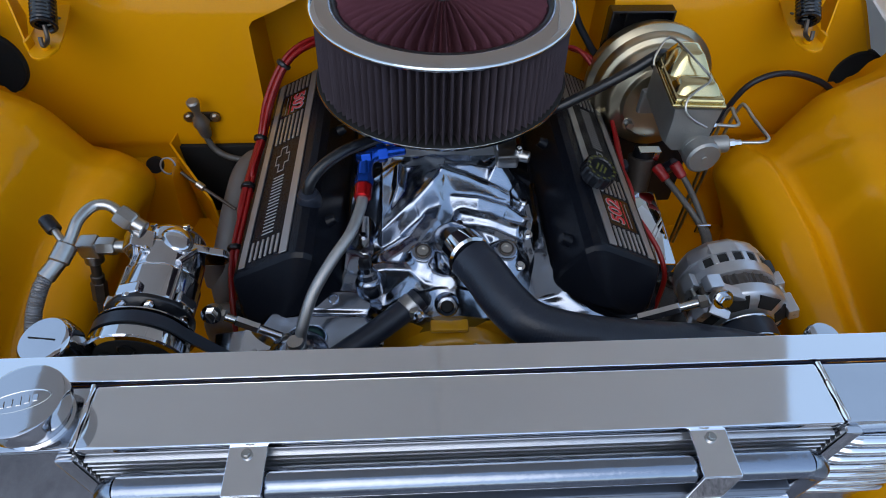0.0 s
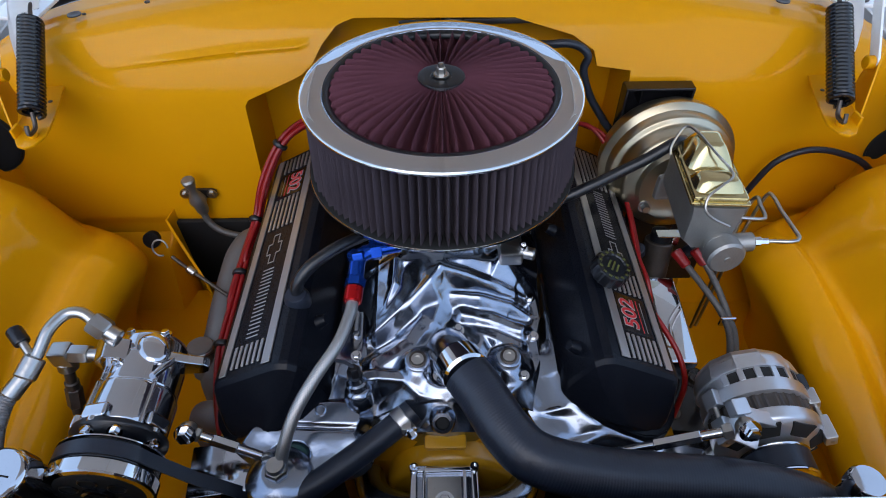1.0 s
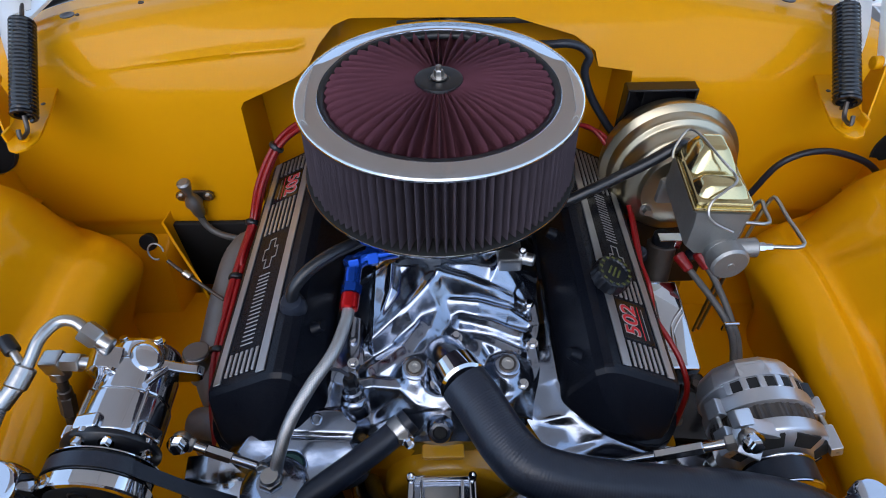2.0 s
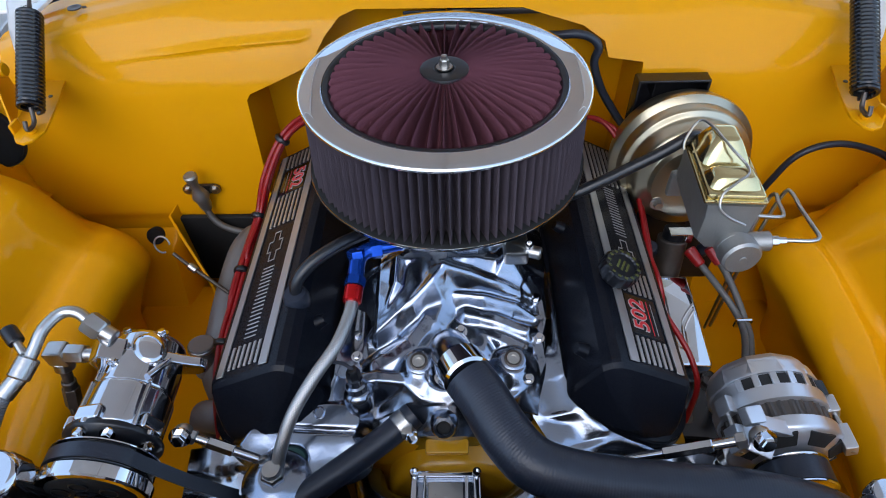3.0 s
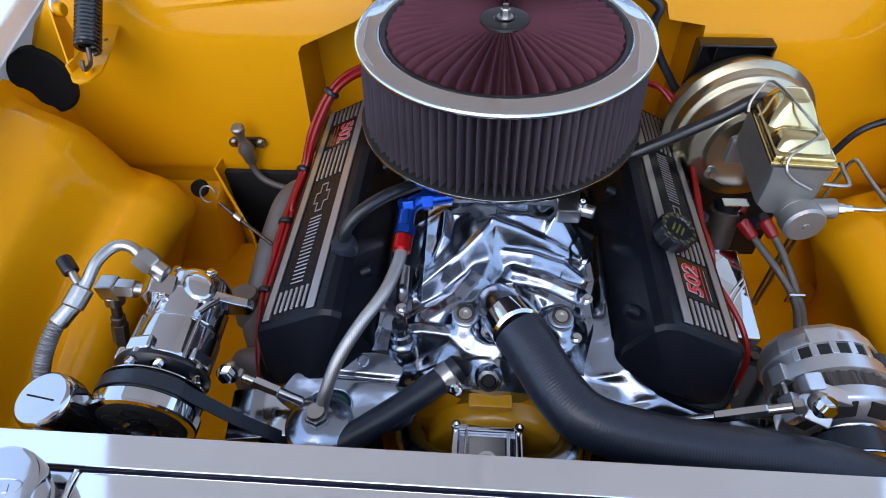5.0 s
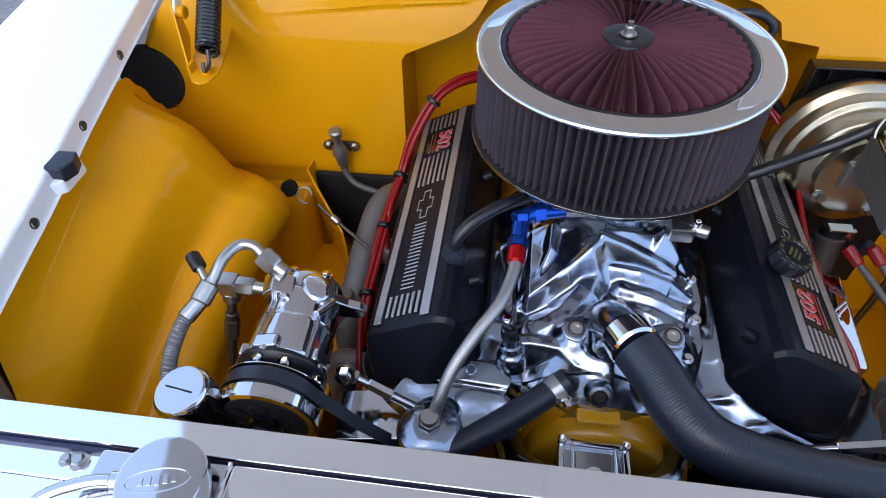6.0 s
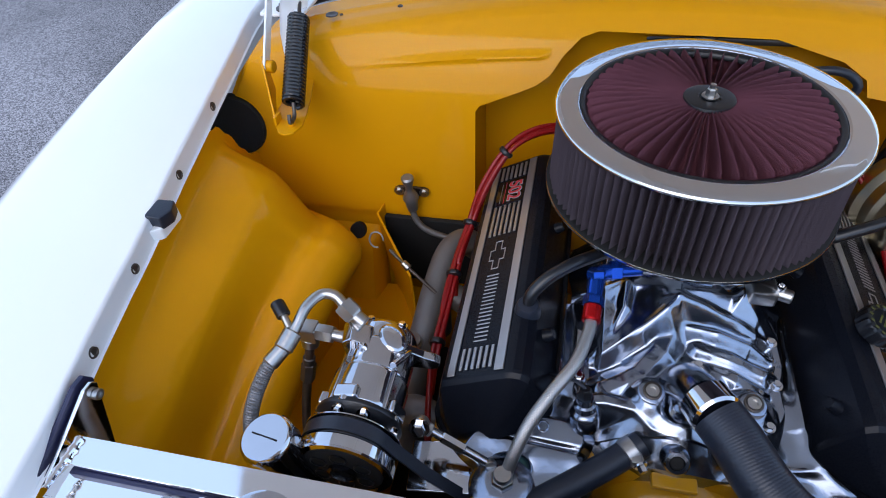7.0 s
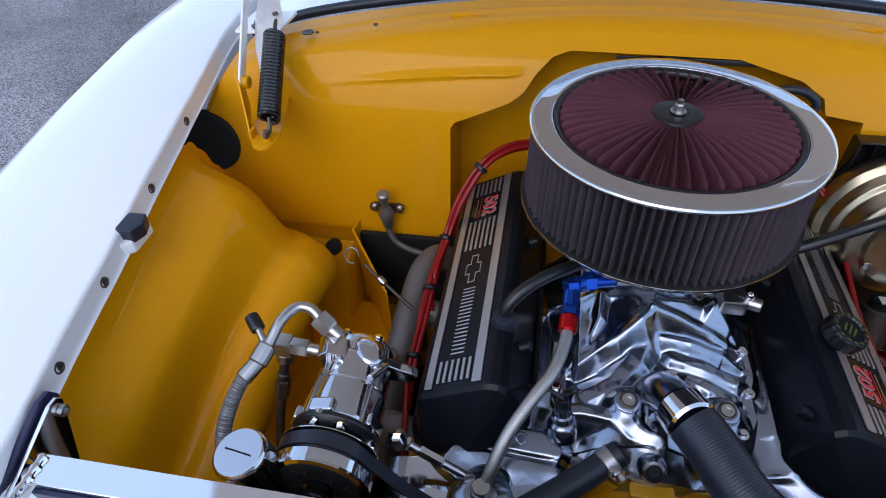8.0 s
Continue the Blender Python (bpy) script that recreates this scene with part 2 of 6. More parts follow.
def prism(bm, poly, depth, m=None, bev=0.0):
    """A flat outline in xy, given depth along z from 0."""
    lo = [bm.verts.new((x, y, 0)) for x, y in poly]
    hi = [bm.verts.new((x, y, depth)) for x, y in poly]
    fs = [bm.faces.new(list(reversed(lo))), bm.faces.new(hi)]
    k = len(poly)
    for i in range(k):
        fs.append(bm.faces.new((lo[i], lo[(i + 1) % k], hi[(i + 1) % k], hi[i])))
    vs = lo + hi
    if bev:
        es = list({e for f in fs for e in f.edges})
        out = bmesh.ops.bevel(bm, geom=es, offset=bev, segments=2, affect="EDGES", profile=0.5, clamp_overlap=True)
        vs = list({v for f in out["faces"] for v in f.verts} | {v for v in vs if v.is_valid})
    place(bm, vs, m)
    return bm


def sheet(bm, f, us, vs, thick=0.0, toward=(0, 0, 1)):
    """A surface f(u, v) over two lists of parameters; thick gives it a back."""
    g = [[bm.verts.new(f(u, v)) for v in vs] for u in us]
    faces = []
    for i in range(len(us) - 1):
        for j in range(len(vs) - 1):
            faces.append(bm.faces.new((g[i][j], g[i + 1][j], g[i + 1][j + 1], g[i][j + 1])))
    if thick:
        bmesh.ops.solidify(bm, geom=faces, thickness=thick)
    return bm


def steps(a, b, n):
    return [a + (b - a) * i / n for i in range(n + 1)]


def interp(x, table):
    """A smooth value from rows of (x, value)."""
    if x <= table[0][0]:
        return table[0][1]
    for (a, va), (b, vb) in zip(table, table[1:]):
        if x <= b:
            t = (x - a) / (b - a)
            t = t * t * (3 - 2 * t)
            return va + (vb - va) * t
    return table[-1][1]


def hexbolt(bm, p, d, r=0.006, h=0.005, washer=True):
    m = axis_m(p, d)
    if washer:
        lathe(bm, [(0, -0.001), (r * 1.5, -0.001), (r * 1.5, 0.0012), (0, 0.0012)], m, 16)
    lathe(bm, [(0, 0.001), (r, 0.001), (r, h * 0.8), (r * 0.85, h), (0, h)], m, 6)
    return bm


def socket_bolt(bm, p, d, r=0.006, h=0.007):
    lathe(bm, [(0, -0.001), (r, -0.001), (r, h * 0.85), (r * 0.88, h), (r * 0.55, h), (r * 0.55, h * 0.3), (0, h * 0.3)], axis_m(p, d), 16)
    return bm


# ---- ground ----
bm = B()
ring = [0.0, 1.5, 4, 12, 40, 150, 600, 2500]
lathe(bm, [(r, 0.0) for r in ring], None, 48)
solo("ground", bm, ASPHALT, "grey weathered asphalt with pale stone chips and dark stains", "asphalt", kind="structure", smooth=0)


# ---- car body round the engine ----
LIP_X = [(-0.3, 0.55), (0.2, 0.575), (0.44, 0.605), (0.525, 0.622), (0.60, 0.635), (0.69, 0.648), (0.80, 0.666), (0.91, 0.683), (1.04, 0.707), (1.20, 0.738), (1.6, 0.78), (2.3, 0.80)]
LIP_Z = [(-0.3, 0.90), (0.3, 0.940), (0.45, 0.950), (0.633, 0.962), (0.771, 0.978), (0.931, 0.992), (1.15, 1.003), (2.3, 1.02)]


def lip_x(y):
    return float(np.interp(y, [q[0] for q in LIP_X], [q[1] for q in LIP_X]))


def lip_z(y):
    return float(np.interp(y, [q[0] for q in LIP_Z], [q[1] for q in LIP_Z]))


def fender(side):
    """An outer wing: rolled inner lip, broad crown, and the flank down to the sill."""
    top = thing("fender", "glossy white car fender with a drilled inner lip", "fender", "front fenders", "structure")
    ys = steps(-0.25, 2.3, 102)

    def out_x(y):
        return float(np.interp(y, [-0.25, 0.0, 0.3, 0.74, 1.04, 1.25, 1.36, 1.48, 2.3], [0.835, 0.868, 0.896, 0.930, 0.951, 0.957, 0.950, 0.943, 0.930]))

    def section(y):
        x0, z0, xo = lip_x(y), lip_z(y), out_x(y)
        return [(x0 - 0.005, z0 - 0.015), (x0 - 0.0012, z0 - 0.0145), (x0, z0 - 0.0125), (x0 + 0.0015, z0 + 0.008), (x0 + 0.003, z0 + 0.0115), (x0 + 0.0065, z0 + 0.0130),
                (x0 + 0.05, z0 + 0.0185), (x0 * 0.5 + xo * 0.5, z0 + 0.0235), (x0 * 0.25 + xo * 0.75, z0 + 0.014), (xo - 0.035, z0 - 0.004), (xo - 0.010, z0 - 0.028),
                (xo, z0 - 0.065), (xo + 0.012, 0.80), (xo + 0.02, 0.68), (xo + 0.01, 0.50), (xo - 0.02, 0.32)]

    bm = B()
    sheet(bm, lambda y, k: (side * section(y)[k][0], y, section(y)[k][1]), ys, range(16), 0.0)
    part("wing_panel", bm, WHITE, top, smooth=50)
    for y in (0.515, 0.627, 0.782, 0.931):
        bm = B()
        lathe(bm, [(0.0066, -0.001), (0.0066, 0.0014), (0.0050, 0.0018), (0.0042, 0.0002), (0, 0.0004)],
              axis_m((side * (lip_x(y) + 0.0006), y, lip_z(y) - 0.004), (-side, 0, 0.08)), 18)
        part("lip_screw", bm, DARK_STEEL, top, "small dark screw set in the lip")
    # hood bumper block in its folded tab
    y = 0.706
    x0, z0 = lip_x(y), lip_z(y)
    bm = B()
    prism(bm, [(-0.030, 0.003), (-0.020, -0.011), (0.020, -0.011), (0.030, 0.003)], 0.018, Matrix(((0, side, 0, side * (x0 - 0.004)), (1, 0, 0, y), (0, 0, 1, z0 - 0.020), (0, 0, 0, 1))), 0.003)
    part("bumper_tab", bm, WHITE, top)
    bm = B()
    prism(bm, [(-0.012, -0.017), (0.010, -0.018), (0.016, 0.0), (0.010, 0.018), (-0.012, 0.015)], 0.020, pose(side * (x0 - 0.006), y, z0 - 0.006, 0, side * -6, 0), 0.003)
    part("rubber_bumper", bm, RUBBER, top, "black rubber hood bumper")
    return top


fender(-1)
fender(1)


def tub(side):
    """The inner wing: a pressed panel that rolls from the lip down to a shoulder and drops to the frame."""
    XS = [(0.30, 0.52), (0.50, 0.510), (0.60, 0.500), (0.70, 0.490), (0.80, 0.478), (0.84, 0.471), (0.875, 0.470), (0.905, 0.480), (0.93, 0.503), (0.96, 0.55), (1.0, 0.62), (1.06, 0.68)]
    ZS = [(0.30, 0.66), (0.50, 0.705), (0.60, 0.745), (0.70, 0.782), (0.80, 0.803), (0.84, 0.805), (0.90, 0.785), (0.95, 0.76), (1.0, 0.735), (1.06, 0.715)]

    def along(y, table):
        return float(np.interp(y, [q[0] for q in table], [q[1] for q in table]))

    VALLEY = 0.014 if side > 0 else 0.004

    def curve(y):
        x0, z0, xs, zs = lip_x(y) + 0.002, lip_z(y) - 0.017, along(y, XS), along(y, ZS)
        drop = interp(y, [(0.88, 0.0), (0.92, 0.02), (0.95, 0.07), (0.98, 0.14), (1.01, 0.19), (1.06, 0.23)])
        pts = [(x0, 0, z0 - drop * 0.72), (x0 - 0.006, 0, z0 - 0.035 - drop * 0.80), (0.60 * x0 + 0.40 * xs, 0, 0.56 * z0 + 0.44 * zs + 0.002 - drop * 0.5),
               (xs + 0.070, 0, zs + 0.026 - VALLEY), (xs + 0.042, 0, zs + 0.015), (xs + 0.020, 0, zs + 0.003), (xs + 0.006, 0, zs - 0.014), (xs, 0, zs - 0.036), (xs + 0.005, 0, zs - 0.056), (xs + 0.030, 0, zs - 0.100), (xs + 0.056, 0, zs - 0.150), (xs + 0.075, 0, 0.59), (xs + 0.085, 0, 0.48), (xs + 0.09, 0, 0.30)]
        return smooth_path(pts, 10)

    top = thing("inner_fender", "glossy yellow painted inner fender panel with a rounded shoulder", "inner fender", "inner fenders", "structure")
    ys = steps(0.30, 1.06, 76)
    bm = B()
    dense = []
    for y in ys:
        base = curve(y)
        line = smooth_path([tuple(q) for q in base], 0.02)
        # even out to a fixed count
        lens = [0.0]
        for a, b in zip(line, line[1:]):
            lens.append(lens[-1] + (b - a).length)
        even, k = [], 0
        for s in steps(0, lens[-1], 96):
            while k < len(lens) - 2 and lens[k + 1] < s:
                k += 1
            t = (s - lens[k]) / max(lens[k + 1] - lens[k], 1e-9)
            q = line[k].lerp(line[k + 1], min(max(t, 0), 1))
            fold = s / lens[-1]
            press = 0.0016 * noise.noise(Vector((y * 5.0, fold * 4.0, side * 3.7)))
            # two pressed steps run across the panel
            press += (0.0036 if side > 0 else 0.0009) * (math.tanh((y - 0.705 - 0.10 * (fold - 0.2)) / 0.006) - math.tanh((y - 0.80 - 0.25 * (fold - 0.2)) / 0.006)) * math.exp(-((fold - 0.20) / 0.09) ** 4)
            press *= min(1, fold * 8) * max(0, min(1, (1.0 - y) / 0.06))
            even.append((side * (q.x - press), y, q.z + 0.6 * press))
        dense.append(even)
    sheet(bm, lambda i, j: dense[i][j], range(len(ys)), range(97))
    part("panel", bm, YELLOW, top, smooth=60)
    # frame rail and apron behind the shoulder
    bm = B()
    box(bm, (side * 0.46, 0.70, 0.42), (0.10, 0.9, 0.16), 0.02)
    part("frame_rail", bm, YELLOW, top)
    bm = B()
    box(bm, (side * 0.49, 0.66, 0.535), (0.20, 0.70, 0.012), 0.004)
    part("splash_apron", bm, YELLOW, top)
    return top


tub(-1)
tub(1)


# near-black plates added to block ground light and paint in shade below the engine
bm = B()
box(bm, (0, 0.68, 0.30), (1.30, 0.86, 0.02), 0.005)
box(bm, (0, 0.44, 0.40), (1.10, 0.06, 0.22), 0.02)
solo("under_engine_shade", bm, VOID, "near-black plates added for the shade below the engine", "chassis", kind="structure")


# ---- firewall and cowl ----
CUT = [(-0.307, 0.933), (-0.300, 0.943), (-0.215, 0.978), (-0.195, 0.993), (-0.178, 1.018), (-0.155, 1.040), (-0.13, 1.048), (0.112, 1.046), (0.20, 1.025), (0.232, 1.006), (0.238, 0.986), (0.29, 0.979)]


def cut_z(x):
    for (a, za), (b, zb) in zip(CUT, CUT[1:]):
        if a <= x <= b:
            return za + (zb - za) * (x - a) / (b - a)
    return CUT[-1][1]


def cowl_z(x):
    return 1.092 - 0.15 * x * x - 0.6 * max(abs(x) - 0.56, 0) ** 2


def wall_top(x):
    """The firewall's upper edge: the cowl's line, dropping away behind the fender lips."""
    return cowl_z(x) - 0.014 - 1.2 * max(abs(x) - 0.690, 0)


def wall_y(x, z):
    """How far back the firewall's face lies."""
    y = 1.027 + 0.12 * max(z - 0.70, 0) + 3.4 * max(z - 0.94, 0) ** 2 + 0.004 * math.tanh((0.715 - z) * 200)
    top = wall_top(x)
    bead_z = 1.023 - 0.115 * x * x
    y -= 0.0065 * math.exp(-((z - bead_z) / 0.0042) ** 2) * max(0, min(1, (x + 0.54) / 0.16, (-0.195 - x) / 0.02))
    return y + 0.004 * max((z - (top - 0.008)) / 0.008, 0) ** 2


def wall_point(x, v, cut=False):
    """v from 0 to 1 up the face, then on over the rolled edge to 1.6 along the cowl's top."""
    top = wall_top(x)
    lo = cut_z(x) if cut else 0.30
    if v <= 1:
        z = lo + (top - 0.004 - lo) * (v if lo > 0.5 else v ** 0.35)
        return (x, wall_y(x, z), z)
    k = (v - 1) / 0.6
    y0 = wall_y(x, top - 0.004) + 0.004
    return (x, y0 + (1.226 - 0.05 * x * x - y0) * k * max(0.05, min(1, (0.715 - abs(x)) / 0.03)), top + 0.004 * min(k * 4, 1) + 0.010 * k - 0.006 * max(k - 0.25, 0) + 0.003 * math.exp(-((k - 0.55) / 0.06) ** 2))


firewall = thing("firewall", "yellow painted steel firewall with a stamped recess behind the engine", "firewall", kind="structure")
vs = steps(0, 1, 90) + steps(1, 1.6, 24)[1:]
bm = B()
sheet(bm, wall_point, steps(-0.80, -0.307, 80), vs)
sheet(bm, lambda x, v: wall_point(x, v, True), sorted(set(steps(-0.307, 0.29, 90) + [c[0] for c in CUT[1:-1]])), vs)
sheet(bm, wall_point, steps(0.29, 0.80, 80), vs)
part("panel", bm, YELLOW, firewall, smooth=50)
# returns of the recess and its back
edge = [(-0.307, z) for z in steps(0.40, 0.925, 40)] + CUT + [(0.29, z) for z in steps(0.972, 0.40, 44)]
bm = B()
sheet(bm, lambda i, k: (edge[i][0], wall_y(edge[i][0], edge[i][1]) * (1 - k) + 1.163 * k, edge[i][1]), range(len(edge)), steps(0, 1, 6))
part("recess_return", bm, YELLOW, firewall, smooth=35)
bm = B()
sheet(bm, lambda x, z: (x, 1.160, z), steps(-0.32, 0.31, 10), steps(0.30, 1.075, 10))
part("recess_back", bm, YELLOW, firewall)
for x, y, r in ((-0.554, 1.128, 0.0085), (-0.437, 1.128, 0.0035), (-0.535, 1.122, 0.0025), (0.520, 1.128, 0.0085)):
    bm = B()
    lathe(bm, [(r * 1.2, 0), (r * 1.2, 0.0015), (r * 0.9, 0.0018), (r * 0.7, 0.0008), (0, 0.0005)], Matrix.Translation((x, y, cowl_z(x) + 0.002)), 20)
    part("plug", bm, DARK_STEEL, firewall, "dark plug pressed into the cowl")

# near-black fills paint in the shade of the heater opening, hole and duct mouth
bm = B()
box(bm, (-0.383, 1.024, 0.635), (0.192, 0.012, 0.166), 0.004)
part("heater_opening_shade", bm, VOID, firewall, "near-black block for the shade in an opening low in the firewall")
for x, z, r in ((-0.737, 0.880, 0.056), (0.755, 0.838, 0.048)):
    bm = B()
    lathe(bm, [(0.0, 0.003), (r - 0.005, 0.003), (r - 0.003, 0.005), (r - 0.001, 0.003), (r, -0.01)], axis_m((x, 1.042, z), (0, -1, 0.1)), 40)
    part("air_duct_mouth", bm, VOID, firewall, "black round air duct mouth")
# rounded toe boards low on both sides
for sx, inner in ((-1, 0.488), (1, 0.425)):
    bm = B()
    sheet(bm, lambda k, z: (sx * (inner + (0.625 - inner) * k), 1.024 - (0.30 * (0.69 - z) + 0.02 * min(1, (0.69 - z) / 0.03)) * min(1, k / 0.10) ** 0.5, z), [0, 0.01, 0.03, 0.06, 0.10, 0.14, 0.2, 0.4, 0.6, 0.8, 1.0], steps(0.69, 0.34, 30))
    part("toe_board", bm, YELLOW, firewall)
bm = B()
cyl(bm, (-0.531, 1.0185, 0.678), (-0.531, 1.0070, 0.684), 0.0155, 28, 0.0008)
part("grommet_hole", bm, VOID, firewall, "dark round hole")
# yellow brace that runs forward from the firewall
bm = B()
gus = [(-0.478, 1.028, 0.742), (-0.484, 1.000, 0.739), (-0.450, 0.955, 0.725), (-0.400, 0.895, 0.696), (-0.39, 0.88, 0.45), (-0.475, 1.028, 0.45)]
lo = [bm.verts.new(q) for q in gus]
hi = [bm.verts.new((q[0] + 0.003, q[1] + 0.0025, q[2])) for q in gus]
bm.faces.new(lo), bm.faces.new(hi)
for i in range(6):
    bm.faces.new((lo[i], lo[(i + 1) % 6], hi[(i + 1) % 6], hi[i]))
part("brace", bm, YELLOW, firewall, smooth=0)

# seal and the white cowl behind it
bm = B()
tube(bm, [(x, 1.262 - 0.05 * x * x, cowl_z(x) - 0.003) for x in steps(-0.71, 0.71, 16)], 0.009, 10, 0.03)
solo("hood_seal", bm, RUBBER, "black rubber weather seal across the cowl", "seal", kind="structure")
bm = B()
sheet(bm, lambda x, k: (x, 1.272 - 0.05 * x * x + 0.30 * k, cowl_z(x) - 0.008 + 0.025 * k), steps(-0.72, 0.72, 30), steps(0, 1, 10))
solo("cowl_panel", bm, WHITE, "glossy white cowl panel below the windscreen", "cowl", kind="structure")

# ---- raised hood above, seen in the bright metal ----
hood = thing("hood", "raised white hood with a plain pale grey underside", "hood", kind="structure")
HM = pose(0, 1.275, 1.190, -40, 0, 0)
bm = B()
sheet(bm, lambda x, y: tuple(HM @ Vector((x, -y, 0.004 + 0.05 * (1 - (x / 0.785) ** 2)))), steps(-0.78, 0.78, 24), steps(0.03, 1.30, 20), 0.0)
part("skin", bm, WHITE, hood)
bm = B()
sheet(bm, lambda x, y: tuple(HM @ Vector((x, -y, -0.004 + 0.010 * math.exp(-(x / 0.016) ** 2)))), sorted(set(steps(-0.77, 0.77, 24) + steps(-0.045, 0.045, 18))), steps(0.035, 1.29, 20), 0.0)
part("underside", bm, UNDERHOOD, hood)
for s in (-1, 1):
    bm = B()
    prism(bm, [(s * q, -w) for q, w in ((0.225, 0.04), (0.245, 0.15), (0.50, 0.18), (0.74, 0.20), (0.74, 0.04))][::s], 0.012, HM @ Matrix.Translation((0, 0, -0.017)), 0.003)
    part("hinge_pad", bm, WHITE, hood, "white stiffening plate where the hinge bolts on")


# windscreen and the dark cabin behind it
bm = B()
sheet(bm, lambda x, k: (x, 1.550 + 0.42 * k + 0.06 * (x / 0.66) ** 2, 1.105 + 0.47 * k - 0.02 * (x / 0.66) ** 2), steps(-0.66, 0.66, 24), steps(0, 1, 12), 0.005)
solo("windscreen", bm, GLASS, "clear curved windscreen glass", "windscreen", kind="structure")
bm = B()
sheet(bm, lambda x, k: (x, 1.565 + 0.43 * k + 0.06 * (x / 0.66) ** 2 + 0.35 * math.sin(math.pi * k), 1.095 + 0.48 * k - 0.02 * (x / 0.66) ** 2 - 0.25 * math.sin(math.pi * k)), steps(-0.68, 0.68, 24), steps(0, 1, 12), 0.0)
solo("cabin", bm, VOID, "dark cabin interior behind the windscreen", "cabin", kind="structure")

# ---- hood hinges ----
def hinge(side):
    top = thing("hood_hinge", "yellow and white hood hinge with a black coil spring", "hinge", "hood hinges")
    shift = -0.012 if side > 0 else 0.0
    lo, hi = Vector((shift + side * 0.560, 0.937, 0.985)), Vector((shift + side * 0.588, 1.088, 1.075))
    d = (hi - lo).normalized()
    # coil spring
    path, n, r = [], 25, 0.0145
    side_v = d.cross(Vector((1, 0, 0))).normalized()
    up_v = side_v.cross(d)
    span = hi - lo
    for i in range(n * 12 + 1):
        a = 2 * math.pi * i / 12
        path.append(lo + span * (0.07 + 0.83 * i / (n * 12)) + r * (math.cos(a) * side_v + math.sin(a) * up_v))
    bm = B()
    tube(bm, path, 0.0031, 7, raw=True)
    part("coil_spring", bm, BLACK_GLOSS, top, "black painted coil spring")
    bm = B()
    tube(bm, [lo + span * 0.08, lo - d * 0.004 + side_v * 0.006, lo - d * 0.016, lo - d * 0.022 - side_v * 0.008, lo - d * 0.012 - side_v * 0.012], 0.003, 8, 0.003)
    part("lower_hook", bm, DARK_STEEL, top)
    bm = B()
    tube(bm, [hi - span * 0.11, hi + d * 0.006, hi + d * 0.016 + side_v * 0.007, hi + d * 0.022, hi + d * 0.014 - side_v * 0.008], 0.003, 8, 0.003)
    part("upper_hook", bm, DARK_STEEL, top)
    # yellow foot: a level plate that runs forward from the firewall to a rounded tip, and its upright web
    bm = B()
    foot = [(0.577, 1.062), (0.572, 1.040), (0.560, 1.000), (0.549, 0.950), (0.545, 0.928), (0.551, 0.906), (0.562, 0.899), (0.574, 0.904), (0.583, 0.917), (0.583, 0.932), (0.597, 0.945), (0.604, 1.000), (0.612, 1.062)]
    prism(bm, [(q[0] if side > 0 else -q[0], q[1]) for q in (foot if side > 0 else foot[::-1])], 0.004, Matrix.Translation((shift, 0, 0.9655)), 0.0012)
    part("foot_plate", bm, YELLOW, top)
    bm = B()
    prism(bm, [(0.925, 0.966), (0.945, 0.968), (1.030, 0.966), (1.030, 1.000), (1.010, 1.032), (0.998, 1.036), (0.986, 1.028)], 0.0035, Matrix(((side * 0.46, side * 0.06, side, shift + side * (0.589 - 0.46 * 0.935 - 0.06 * 0.966)), (1, 0, 0, 0), (0, 1, 0, 0), (0, 0, 0, 1))), 0.001)
    part("foot_web", bm, YELLOW, top)
    bm = B()
    cyl(bm, (shift + side * 0.576, 1.012, 0.970), (shift + side * 0.576, 1.012, 0.9715), 0.0032)
    part("rivet", bm, DARK_STEEL, top)
    bm = B()
    box(bm, (shift + side * 0.5845, 0.931, 0.974), (0.005, 0.020, 0.016), 0.002)
    part("spring_tab", bm, YELLOW, top)
    bm = B()
    cyl(bm, (shift + side * 0.560, 0.925, 0.969), (shift + side * 0.560, 0.925, 0.976), 0.006)
    part("spring_post", bm, YELLOW, top)
    # links up to the hood
    bm = B()
    p0, p1 = Vector((shift + side * 0.618, 0.992, 1.018)), Vector((shift + side * 0.632, 1.19, 1.235))
    box(bm, (0, 0, (p1 - p0).length / 2), (0.004, 0.020, (p1 - p0).length), 0.0015, axis_m(p0, p1 - p0))
    part("upper_arm", bm, WHITE, top, "white painted hinge arm")
    bm = B()
    flat = [(0.46, 0.016), (0.55, 0.021), (0.75, 0.030), (1.00, 0.034), (1.35, 0.034), (1.35, 0.004), (1.08, -0.010), (1.00, -0.010), (0.97, 0.014), (0.70, 0.016)]
    ax, out = span.normalized(), Vector((side, 0, 0))
    prism(bm, [(a * span.length, b) for a, b in flat], 0.0035, Matrix(((ax.x, out.x, up_v.x, lo.x), (ax.y, out.y, up_v.y, lo.y), (ax.z, out.z, up_v.z, lo.z), (0, 0, 0, 1))), 0.001)
    part("spring_plate", bm, WHITE, top, "white plate that holds the spring")
    bm = B()
    cyl(bm, (shift + side * 0.620, 0.998, 1.022), (shift + side * 0.606, 0.998, 1.022), 0.0095)
    part("pivot", bm, YELLOW, top)
    bm = B()
    box(bm, (side * 0.635, 1.155, 1.052), (0.075, 0.09, 0.006), 0.002)
    part("mounting_flange", bm, WHITE, top, "white mounting flange")
    for dy in (-0.02, 0.025):
        bm = B()
        hexbolt(bm, (side * 0.635, 1.15 + dy, 1.056), (0, 0, 1), 0.010, 0.008)
        part("bolt", bm, DARK_STEEL, top)
    return top


hinge(-1)
hinge(1)


